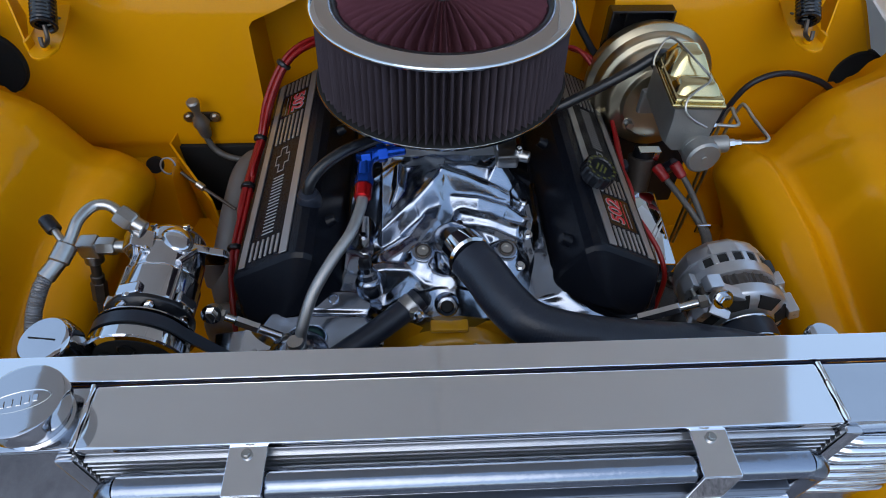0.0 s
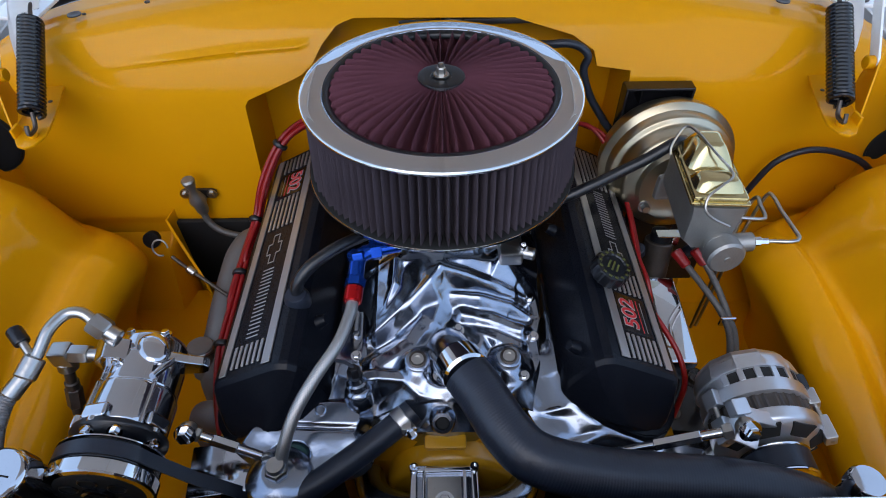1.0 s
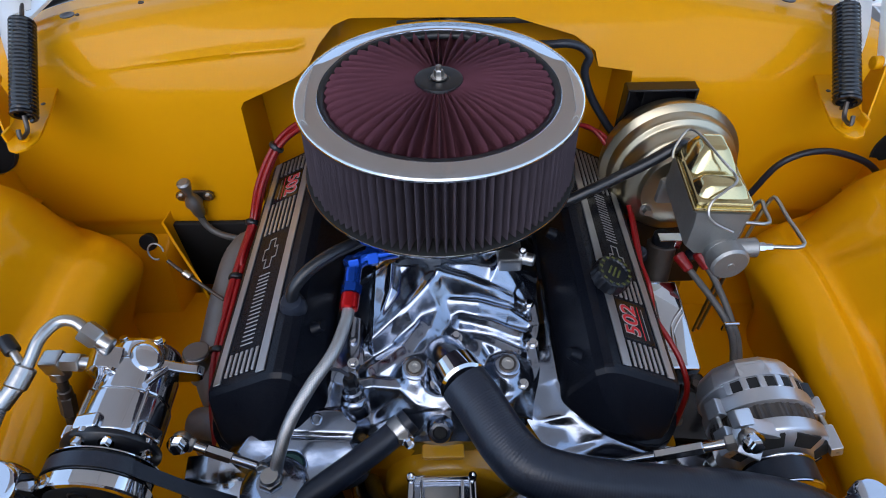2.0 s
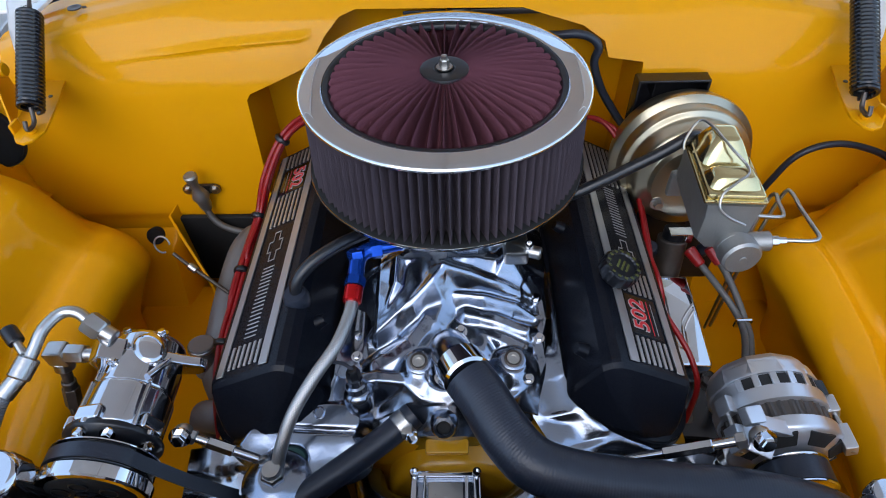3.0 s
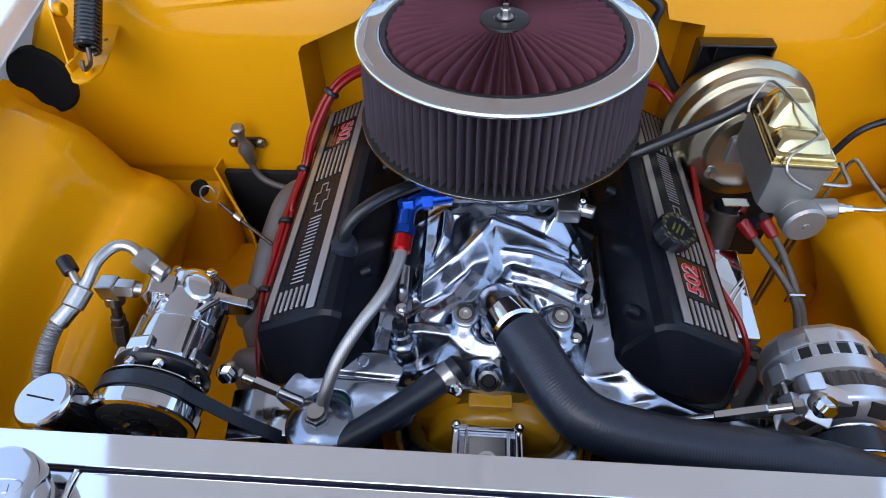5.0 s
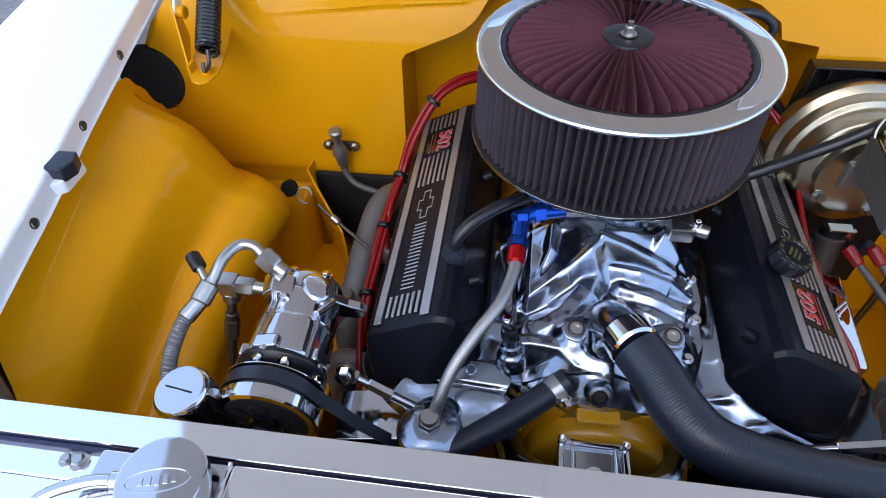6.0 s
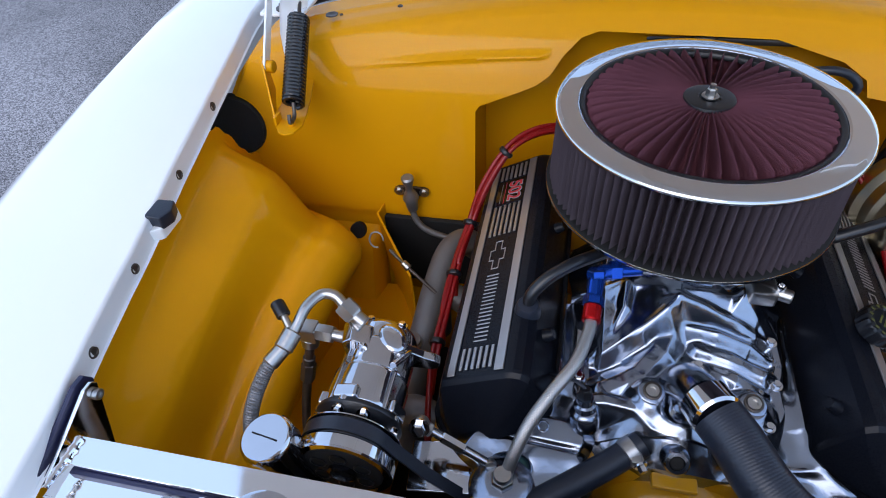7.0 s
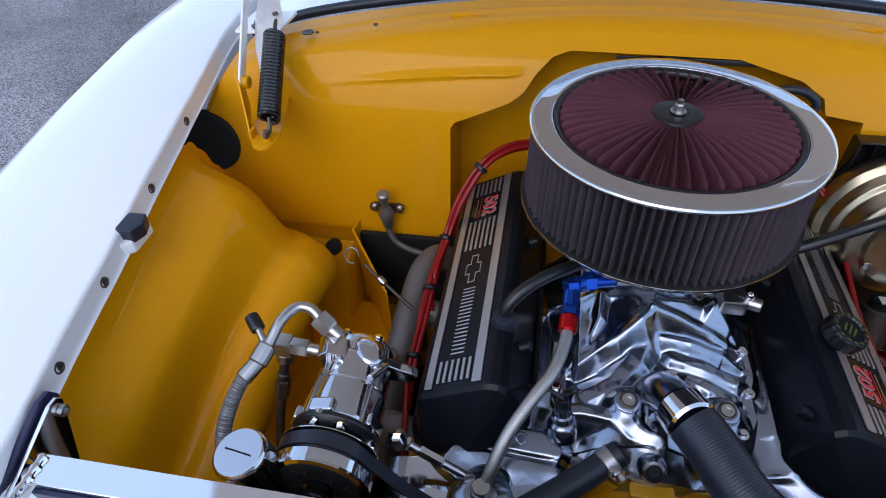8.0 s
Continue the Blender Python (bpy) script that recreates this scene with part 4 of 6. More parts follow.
RIDGES = [
    # crest as (x, y, z) points, half width of the flat top, fall to the left and right of its run, roundness
    ([(-0.005, 0.758, 0.880), (-0.018, 0.742, 0.872), (-0.045, 0.722, 0.850), (-0.078, 0.704, 0.822), (-0.112, 0.690, 0.796)], 0.0010, 1.5, 0.75, 0.004),
    ([(-0.010, 0.740, 0.846), (-0.022, 0.705, 0.838), (-0.045, 0.674, 0.828), (-0.085, 0.652, 0.815)], 0.0060, 1.0, 1.1, 0.010),
    ([(-0.064, 0.779, 0.870), (-0.066, 0.750, 0.856), (-0.078, 0.722, 0.834), (-0.102, 0.700, 0.806)], 0.0010, 1.0, 2.0, 0.004),
    ([(-0.005, 0.758, 0.880), (0.030, 0.757, 0.866), (0.070, 0.754, 0.846), (0.112, 0.748, 0.820)], 0.0020, 0.9, 2.2, 0.005),
    ([(-0.002, 0.738, 0.846), (0.045, 0.733, 0.846), (0.085, 0.730, 0.832), (0.112, 0.722, 0.814)], 0.0010, 0.8, 1.4, 0.004),
    ([(0.024, 0.716, 0.836), (0.060, 0.708, 0.832), (0.096, 0.698, 0.822)], 0.0040, 0.9, 1.3, 0.005),
    ([(0.040, 0.696, 0.824), (0.066, 0.684, 0.824), (0.092, 0.676, 0.816)], 0.0040, 0.8, 1.2, 0.005),
    ([(-0.064, 0.784, 0.864), (0.000, 0.782, 0.872), (0.080, 0.786, 0.858)], 0.0040, 0.8, 1.0, 0.004),
    ([(-0.010, 0.850, 0.880), (0.010, 0.850, 0.880)], 0.055, 1.2, 1.2, 0.010),
    ([(0.080, 0.786, 0.870), (0.104, 0.768, 0.836), (0.122, 0.750, 0.812)], 0.006, 1.1, 1.1, 0.006),
    ([(-0.002, 0.678, 0.824), (-0.002, 0.640, 0.824)], 0.028, 1.0, 1.0, 0.008),
    ([(-0.034, 0.646, 0.832), (-0.034, 0.640, 0.832)], 0.012, 1.1, 1.1, 0.006),
    ([(0.077, 0.653, 0.826), (0.077, 0.646, 0.826)], 0.013, 1.1, 1.1, 0.006),
    ([(-0.108, 0.632, 0.816), (-0.085, 0.634, 0.820), (-0.050, 0.628, 0.824), (-0.030, 0.612, 0.815), (0.000, 0.604, 0.812)], 0.0050, 1.6, 2.4, 0.004),
    ([(0.092, 0.632, 0.813), (0.070, 0.614, 0.810), (0.040, 0.604, 0.806)], 0.0060, 2.0, 1.3, 0.006),
    ([(0.118, 0.752, 0.816), (0.121, 0.720, 0.812), (0.112, 0.690, 0.812), (0.114, 0.660, 0.808), (0.104, 0.634, 0.806)], 0.0040, 1.2, 1.2, 0.004),
    ([(-0.118, 0.700, 0.800), (-0.114, 0.660, 0.802), (-0.106, 0.630, 0.806)], 0.005, 1.2, 1.2, 0.005),
]


def intake_z(x, y):
    """Height of the casting: smooth folds that run down from a central peak to the heads."""
    base = 0.772 + 0.026 * min(max((y - 0.60) / 0.03, 0), 1) - 0.10 * max(abs(x) - 0.125, 0)
    base += 0.027 * math.exp(-((x - 0.012) / 0.050) ** 6 - ((y - 0.692) / 0.040) ** 6)
    # the left runner is one even shelf behind the main ridge
    front = 0.536 * (x + 0.005) - 0.844 * (y - 0.758)
    slope = 0.872 + 0.25 * (y - 0.784) + 0.45 * (x + 0.030) - 2.5 * max(front - 0.008, 0) - 3.0 * max(x + 0.004, 0) - 3.0 * max(-0.090 - x, 0)
    right = 0.870 + 0.25 * (y - 0.784) - 0.32 * max(x, 0) - 3.0 * max(0.753 - 0.10 * x - y, 0) - 3.0 * max(x - 0.095, 0) - 3.0 * max(-x, 0)
    base = max(base, min(slope, 0.874), right)
    acc = math.exp((base - 0.8) * 600)
    for crest, w, fl, fr, rnd in RIDGES:
        best = None
        for a, b in zip(crest, crest[1:]):
            d, t = seg_dist(x, y, a, b)
            if best is None or d < best[0]:
                best = (d, a[2] + (b[2] - a[2]) * t, (b[0] - a[0]) * (y - a[1]) - (b[1] - a[1]) * (x - a[0]))
        d, h, turn_to = best
        e = max(d - w, 0)
        mix = 0.5 + 0.5 * math.tanh(turn_to / 0.00004)
        v = h - 1.25 * (fl * mix + fr * (1 - mix)) * e * e / (e + 0.7 * rnd) * (1 - 0.25 * e / (e + 0.022))
        acc += math.exp(max(v - 0.8, -0.1) * 600)
    z = 0.8 + math.log(acc) / 600
    z += 0.0016 * noise.noise(Vector((x * 30 + 5.1, y * 24, 1.7))) + 0.0008 * noise.noise(Vector((x * 75, y * 55 + 3.0, 4.4)))
    return z - 0.0018 * abs(noise.noise(Vector((x * 22 + 2.3, y * 17, 3.1)))) - 0.0012 * abs(noise.noise(Vector((x * 44, y * 36 + 0.7, 8.7)))) + 0.001


intake = thing("intake_manifold", "mirror polished cast aluminium intake manifold", "intake manifold", at=(0, 0.72, 0.78))


def intake_edge(y):
    return interp(y, [(0.565, 0.086), (0.60, 0.106), (0.66, 0.119), (0.75, 0.128), (0.90, 0.14)])


bm = B()
sheet(bm, lambda y, k: (k * intake_edge(y), y + (0.012 * abs(k) if y < 0.6 else 0), intake_z(k * intake_edge(y), y)), steps(0.572, 0.90, 210), steps(-1, 1, 190))
part("casting", bm, INTAKE, intake, smooth=180)
bm = B()
sheet(bm, lambda k, d: (k * intake_edge(0.572), 0.572 + 0.012 * abs(k) - 0.004 * d, intake_z(k * intake_edge(0.572), 0.572) - 0.05 * d + 0.003 * math.sin(3 * d)), steps(-1, 1, 60), steps(0, 1, 8))
part("front_face", bm, INTAKE, intake)
FL_IN = [(0.108, 0.80), (0.104, 0.70), (0.098, 0.64), (0.100, 0.60), (0.122, 0.564), (0.190, 0.543)]
FL_OUT = [(0.1400, 0.80), (0.138, 0.69), (0.140, 0.646), (0.156, 0.606), (0.188, 0.584), (0.240, 0.566)]


def flange_point(s, u, v):
    """The polished shelf that runs from the manifold out below the valve cover's rail."""
    k = min(int(u * 5), 4)
    t = u * 5 - k
    t = t * t * (3 - 2 * t) * 0.5 + t * 0.5
    a = Vector(FL_IN[k]).lerp(Vector(FL_IN[k + 1]), t)
    b = Vector(FL_OUT[k]).lerp(Vector(FL_OUT[k + 1]), t)
    p = a.lerp(b, v)
    z = 0.805 - 0.010 * u - 0.050 * max(u - 0.22, 0) ** 1.15 + 0.006 * v
    # a rolled edge, and soft pressed pockets between raised webs
    web = math.exp(-((u - 0.62) / 0.030) ** 2) + math.exp(-((u - 0.86) / 0.035) ** 2) + math.exp(-((u - 0.30) / 0.05) ** 2)
    z -= 0.0048 * (1 - min(web, 1)) * math.sin(math.pi * min(max((v - 0.12) / 0.8, 0), 1)) ** 1.3 - 0.002 * noise.noise(Vector((p.x * 30, p.y * 30, 5.5 + s)))
    return (s * p.x, p.y, z)


for s in (-1, 1):
    bm = B()
    sheet(bm, lambda u, v: flange_point(s, u, v), steps(0, 1, 60), steps(0, 1, 24))
    part("side_flange", bm, INTAKE, intake, smooth=180)
for (x, y) in ((-0.034, 0.643), (0.077, 0.650)):
    z = intake_z(x, y)
    bm = B()
    lathe(bm, [(0, 0.004), (0.013, 0.004), (0.0155, 0.002), (0.017, -0.012)], axis_m((x, y, z), (0, -0.25, 1)), 28)
    part("boss", bm, INTAKE, intake)
    bm = B()
    lathe(bm, [(0.0105, 0.003), (0.0105, 0.0065), (0.0085, 0.007), (0.0075, 0.0055)], axis_m((x, y, z), (0, -0.25, 1)), 28)
    part("port_ring", bm, DARK_STEEL, intake, "dark ring round the port")
    bm = B()
    lathe(bm, [(0, 0.0045), (0.0075, 0.0045), (0.0075, 0.008), (0.0042, 0.008), (0.0042, 0.005), (0, 0.005)], axis_m((x, y, z), (0, -0.25, 1)), 18)
    part("plug", bm, STEEL, intake)
for (x, y) in ((-0.114, 0.672), (-0.117, 0.705), (0.114, 0.748), (0.094, 0.630), (0.113, 0.690)):
    z = intake_z(x, y)
    bm = B()
    hexbolt(bm, (x, y, z), (0, -0.1, 1), 0.0048, 0.006)
    part("bolt", bm, CHROME, intake)
bm = B()
lathe(bm, [(0.0075, 0.012), (0.0085, 0.014), (0.012, 0.0135), (0.0145, 0.010), (0.016, 0.0), (0.016, -0.02)], axis_m((-0.005, 0.583, 0.800), (0, -0.75, 0.65)), 28)
part("front_port", bm, INTAKE, intake)
bm = B()
lathe(bm, [(0, 0.0125), (0.0065, 0.0125), (0.0075, 0.011), (0.0115, 0.008)], axis_m((-0.005, 0.583, 0.800), (0, -0.75, 0.65)), 28)
part("port_bore", bm, VOID, intake)
# carburettor base between manifold and air cleaner
carb = thing("carburettor", "dull metal carburettor almost hidden below the air cleaner", "carburettor", at=(0, 0.86, 0.88))
bm = B()
box(bm, (0.0, 0.86, 0.893), (0.15, 0.14, 0.042), 0.004)
part("base_plate", bm, CAST, carb)
bm = B()
box(bm, (0.085, 0.775, 0.893), (0.03, 0.05, 0.022), 0.004)
cyl(bm, (0.075, 0.77, 0.896), (0.115, 0.755, 0.898), 0.008)
part("throttle_lever", bm, STEEL, carb)
for x, y in ((0.068, 0.782), (-0.05, 0.785), (0.100, 0.762)):
    bm = B()
    socket_bolt(bm, (x, y, 0.902), (0, -0.2, 1), 0.006, 0.010)
    part("bolt", bm, CHROME, carb)

# thermostat housing and the top hose
thermostat = thing("thermostat_housing", "polished water outlet neck with a chrome sleeve", "water outlet", at=(0.0, 0.655, 0.84))
bm = B()
tube(bm, [(0.002, 0.662, 0.826), (0.003, 0.654, 0.843), (0.007, 0.638, 0.858), (0.013, 0.620, 0.869)], lambda r: 0.026 - 0.05 * r, 28, 0.004)
part("neck", bm, INTAKE, thermostat)
bm = B()
prism(bm, [(0.027 * math.cos(a) * (1.30 if abs(math.sin(a)) < 0.3 else 1), 0.024 * math.sin(a)) for a in (2 * math.pi * k / 28 for k in range(28))], 0.008, pose(0.006, 0.646, 0.826, 12, 0, 68), 0.002)
part("flange", bm, INTAKE, thermostat)
for dx, dy in ((-0.008, -0.028), (0.016, 0.028)):
    bm = B()
    hexbolt(bm, (dx, 0.652 + dy, 0.836 + 0.2 * dy), (0, -0.2, 1), 0.0052, 0.012)
    part("bolt", bm, CHROME, thermostat)
bm = B()
tube(bm, [(0.0225, 0.598, 0.874), (0.037, 0.576, 0.872), (0.063, 0.533, 0.864), (0.092, 0.507, 0.858), (0.150, 0.496, 0.847), (0.225, 0.491, 0.838), (0.30, 0.487, 0.830), (0.375, 0.470, 0.820), (0.40, 0.425, 0.82), (0.40, 0.39, 0.81)],
     0.0272, 32, 0.0008, ridge=0.00010, pitch=0.0030)
top_hose = thing("upper_radiator_hose", "thick black rubber radiator hose with a chrome end sleeve", "hose", at=(0.2, 0.49, 0.85))
part("tube", bm, RUBBER, top_hose, smooth=60)
bm = B()
cyl(bm, (0.0125, 0.622, 0.867), (0.0235, 0.596, 0.8745), 0.0278, 36, 0.003)
part("sleeve", bm, CHROME, top_hose, "chrome end sleeve")

# ---- heater hose with clamp ----
hh = thing("heater_hose", "black rubber hose with a worm-drive clamp", "hose", at=(-0.05, 0.58, 0.79))
bm = B()
tube(bm, [(-0.040, 0.596, 0.798), (-0.058, 0.582, 0.792), (-0.094, 0.555, 0.786), (-0.140, 0.522, 0.780), (-0.185, 0.495, 0.768), (-0.22, 0.47, 0.74)], 0.0155, 20, 0.006)
part("tube", bm, RUBBER, hh)
bm = B()
cyl(bm, (-0.047, 0.590, 0.7955), (-0.058, 0.5815, 0.7915), 0.0172, 24, 0.001)
box(bm, (-0.047, 0.575, 0.800), (0.012, 0.016, 0.012), 0.002)
part("clamp", bm, STEEL, hh, "steel worm-drive clamp")
bm = B()
hexbolt(bm, (-0.042, 0.568, 0.800), (0.4, -0.8, 0), 0.005, 0.008)
part("clamp_screw", bm, CHROME, hh)

# ---- braided fuel line, blue and red ends ----
fuel = thing("fuel_line", "stainless braided fuel hose with blue and red anodised ends", "fuel hose", at=(-0.11, 0.70, 0.88))
bm = B()
braid(bm, [(-0.110, 0.692, 0.890), (-0.113, 0.672, 0.886), (-0.124, 0.637, 0.879), (-0.147, 0.602, 0.866), (-0.168, 0.570, 0.846), (-0.181, 0.543, 0.820), (-0.187, 0.530, 0.798)], 0.0070)
part("braided_hose", bm, BRAID, fuel, "woven stainless hose")
bm = B()
cyl(bm, (-0.1105, 0.689, 0.8895), (-0.1090, 0.709, 0.8945), 0.0112, 24)
part("red_collar", bm, RED_ANO, fuel, "red anodised collar")
bm = B()
lathe(bm, [(0, 0), (0.012, 0), (0.0125, 0.002), (0.0125, 0.010), (0.012, 0.012), (0, 0.012)], axis_m((-0.1090, 0.709, 0.8945), (0.04, 1, 0.22)), 6)
tube(bm, [(-0.1085, 0.718, 0.897), (-0.108, 0.733, 0.902), (-0.106, 0.745, 0.906), (-0.098, 0.753, 0.908), (-0.082, 0.758, 0.909)], 0.0100, 18, 0.004)
lathe(bm, [(0, 0), (0.0125, 0), (0.0130, 0.002), (0.0130, 0.011), (0.012, 0.013), (0, 0.013)], axis_m((-0.092, 0.756, 0.9085), (1, 0.22, 0)), 6)
cyl(bm, (-0.080, 0.758, 0.909), (-0.055, 0.764, 0.910), 0.0085)
lathe(bm, [(0, 0), (0.0115, 0), (0.012, 0.002), (0.012, 0.009), (0.011, 0.011), (0, 0.011)], axis_m((-0.107, 0.744, 0.906), (-0.1, 0.45, 0.9)), 6)
part("blue_elbow", bm, BLUE_ANO, fuel, "blue anodised elbow fitting")


# ---- air-conditioning compressor ----
def compressor():
    cx, cz = -0.356, 0.837
    top = thing("ac_compressor", "polished aluminium air-conditioning compressor with a black clutch", "compressor", at=(cx, 0.60, cz))
    S = Matrix.Translation((cx, 0, cz)) @ Matrix.Diagonal((0.84, 1, 0.84, 1)) @ Matrix.Translation((-cx, 0, -cz))
    Y = lambda y: S @ axis_m((cx, y, cz), (0, 1, 0))
    bm = B()
    lathe(bm, [(0, 0), (0.050, 0), (0.053, 0.002), (0.053, 0.012), (0, 0.012)], Y(0.4865), 48)
    plate = part("clutch_plate", bm, VOID, top, "black clutch plate")
    for k in range(6):
        a = 2 * math.pi * k / 6 + 0.52
        bm = B()
        lathe(bm, [(0.0095, 0.0), (0.0095, -0.0012), (0.0082, -0.0016), (0.0078, 0.006), (0, 0.006)], axis_m((cx + 0.028 * math.cos(a), 0.4865, cz + 0.028 * math.sin(a)), (0, 1, 0)), 20)
        part("rivet", bm, PLASTIC, plate)
    bm = B()
    lathe(bm, [(0.019, 0.0), (0.019, -0.004), (0.015, -0.005), (0.013, 0.002), (0, 0.002)], Y(0.4865), 28)
    part("hub", bm, BLACK_GLOSS, plate)
    bm = B()
    lathe(bm, [(0.054, 0.0), (0.0625, 0.0), (0.0645, 0.002), (0.0645, 0.014), (0.0625, 0.016), (0.055, 0.016), (0.054, 0.0)], Y(0.488), 72)
    part("pulley_rim", bm, CHROME, top, "bright pulley rim")
    bm = B()
    lathe(bm, [(0.0, 0.0), (0.060, 0.0), (0.061, 0.002), (0.061, 0.018), (0, 0.018)], Y(0.505), 72)
    part("pulley", bm, BLACK_GLOSS, top, "black grooved pulley")
    bm = B()
    lathe(bm, [(0.058, 0.0), (0.0645, 0.0), (0.0655, 0.0006), (0.0655, 0.0018), (0.0645, 0.0024), (0.058, 0.0024), (0.058, 0.0)], Y(0.5235), 72)
    part("rear_rim", bm, CHROME, top, "thin bright rear rim")
    bm = B()
    lathe(bm, [(0.0, 0), (0.044, 0), (0.047, 0.001), (0.059, 0.010), (0.0600, 0.012), (0.0595, 0.016), (0, 0.016)], Y(0.531), 64)
    flange = part("front_flange", bm, PLASTIC, top, "black front flange")
    for deg in (14, 70, 108, 160):
        a = radians(deg)
        bm = B()
        hexbolt(bm, (cx + 0.0435 * math.cos(a), 0.5345, cz + 0.0435 * math.sin(a)), (0.5 * math.cos(a), -1, 0.5 * math.sin(a)), 0.0052, 0.007)
        part("bolt", bm, CHROME, flange)

    def at_rim(deg, y, r):
        """A frame on the barrel whose z points outward."""
        return S @ Matrix.Translation((cx, y, cz)) @ Matrix.Rotation(radians(90 - deg), 4, "Y") @ Matrix.Translation((0, 0, r))

    # squared bolt lugs behind the flange
    for deg in (103, 22, 165):
        bm = B()
        box(bm, (0, 0, 0), (0.034, 0.017, 0.018), 0.004, at_rim(deg, 0.5555, 0.052), 3)
        lug = part("lug", bm, POLISHED, top)
        bm = B()
        socket_bolt(bm, at_rim(deg, 0.547, 0.055).translation, (0, -1, 0), 0.0058, 0.004)
        part("bolt", bm, CHROME, lug)
    # stepped barrel with flats, a waist and a smaller rear half
    flats = lambda a, z: 1 - 0.030 * (0.5 - 0.5 * math.cos(8 * (a + 0.30))) ** 2
    bm = B()
    lathe(bm, [(0.0, 0.0), (0.050, 0.0), (0.0540, 0.004), (0.0545, 0.008), (0.0545, 0.047), (0.0530, 0.050), (0.0530, 0.0505), (0.0500, 0.053), (0, 0.053)], Y(0.546), 64, flats)
    part("body", bm, POLISHED, top, smooth=35)
    bm = B()
    lathe(bm, [(0.0, 0.0), (0.0505, 0.0), (0.0515, 0.002), (0.0510, 0.034), (0.0490, 0.038), (0, 0.038)], Y(0.599), 64, flats)
    part("rear_body", bm, POLISHED, top, smooth=35)
    bm = B()
    lathe(bm, [(0.0, 0.0), (0.0480, 0.0), (0.0490, 0.003), (0.0485, 0.020), (0.0450, 0.027), (0.036, 0.031), (0, 0.032)], Y(0.638), 48)
    part("rear_head", bm, POLISHED, top)
    # rounded cap on the rear half and two parting webs along the barrel
    bm = B()
    lathe(bm, [(0, 0.0060), (0.008, 0.0058), (0.014, 0.0046), (0.0185, 0.002), (0.0205, -0.002), (0.0215, -0.02)], axis_m((-0.338, 0.642, 0.8725), (0.25, 0.15, 1)) @ Matrix.Diagonal((1.2, 0.9, 1, 1)), 36)
    part("rear_cap", bm, POLISHED, top)
    for deg in (44, 128):
        bm = B()
        box(bm, (0, 0, 0), (0.0045, 0.050, 0.005), 0.0015, at_rim(deg, 0.572, 0.0545))
        box(bm, (0, 0, 0), (0.0045, 0.038, 0.006), 0.0015, at_rim(deg, 0.618, 0.0515))
        part("rib", bm, POLISHED, top)
    bm = B()
    tube(bm, [at_rim(50, 0.604, 0.053).translation, at_rim(36, 0.624, 0.054).translation, at_rim(22, 0.642, 0.055).translation], 0.0042, 10, 0.004)
    part("web", bm, POLISHED, top)
    for deg in (52, 118):
        bm = B()
        p = at_rim(deg, 0.664, 0.043).translation
        hexbolt(bm, p, (0, 0.4, 1), 0.005, 0.006)
        part("head_bolt", bm, CHROME, top)
    # three-cornered port block on the shoulder of the rear half
    bm = B()
    prism(bm, [(-0.018, -0.012), (0.022, -0.008), (0.016, 0.008), (-0.006, 0.022), (-0.020, 0.014)], 0.030, Matrix.Translation((-0.374, 0.618, 0.870)) @ Matrix.Rotation(radians(10), 4, "Z") @ Matrix(((1, 0, 0, 0), (0, 0, 1, 0), (0, 1, 0, 0), (0, 0, 0, 1))), 0.003)
    port = part("port_block", bm, POLISHED, top)
    bm = B()
    socket_bolt(bm, (-0.368, 0.6175, 0.880), (0.1, -1, 0.2), 0.0060, 0.003)
    part("bolt", bm, CHROME, port)
    # mounting ear towards the engine
    bm = B()
    prism(bm, [(-0.022, -0.020), (0.018, -0.011), (0.034, -0.010), (0.041, -0.004), (0.041, 0.006), (0.034, 0.010), (0.018, 0.011), (-0.022, 0.020)], 0.012, pose(-0.322, 0.640, 0.850, 90, 18, 6), 0.002)
    part("mounting_ear", bm, POLISHED, top)
    return top


compressor()

# ---- compressor hoses ----
ac = thing("ac_hose", "polished elbow and ribbed hose of the air conditioner", "hose", "compressor hoses", at=(-0.45, 0.60, 0.88))
bm = B()
tube(bm, [(-0.451, 0.600, 0.893), (-0.446, 0.618, 0.901), (-0.440, 0.640, 0.911), (-0.428, 0.659, 0.914), (-0.412, 0.662, 0.912), (-0.398, 0.655, 0.904)], 0.0066, 18, 0.004)
part("elbow_pipe", bm, STEEL, ac)
bm = B()
lathe(bm, [(0, 0), (0.0125, 0), (0.0135, 0.002), (0.0135, 0.018), (0.0115, 0.021), (0, 0.021)], axis_m((-0.401, 0.656, 0.905), (0.75, -0.35, -0.5)), 6)
cyl(bm, (-0.388, 0.650, 0.897), (-0.372, 0.644, 0.888), 0.009)
part("nut", bm, STEEL, ac, "hex union nut")
bm = B()
cyl(bm, (-0.4475, 0.612, 0.899), (-0.4545, 0.590, 0.8905), 0.0115, 20, 0.002)
cyl(bm, (-0.453, 0.594, 0.892), (-0.4655, 0.572, 0.884), 0.0095, 20, 0.002, 0.0100)
part("crimp_collar", bm, STEEL, ac, "crimped collar")
bm = B()
tube(bm, [(-0.4645, 0.574, 0.885), (-0.469, 0.560, 0.878), (-0.475, 0.540, 0.862), (-0.479, 0.522, 0.838), (-0.480, 0.510, 0.80), (-0.478, 0.500, 0.74), (-0.47, 0.49, 0.68)], 0.0083, 20, 0.0008, ridge=0.0005, pitch=0.0028)
part("ribbed_hose", bm, ALU_HOSE, ac, "grey ribbed hose")
bm = B()
cyl(bm, (-0.452, 0.613, 0.902), (-0.464, 0.626, 0.910), 0.0045)
part("service_port", bm, STEEL, ac)
bm = B()
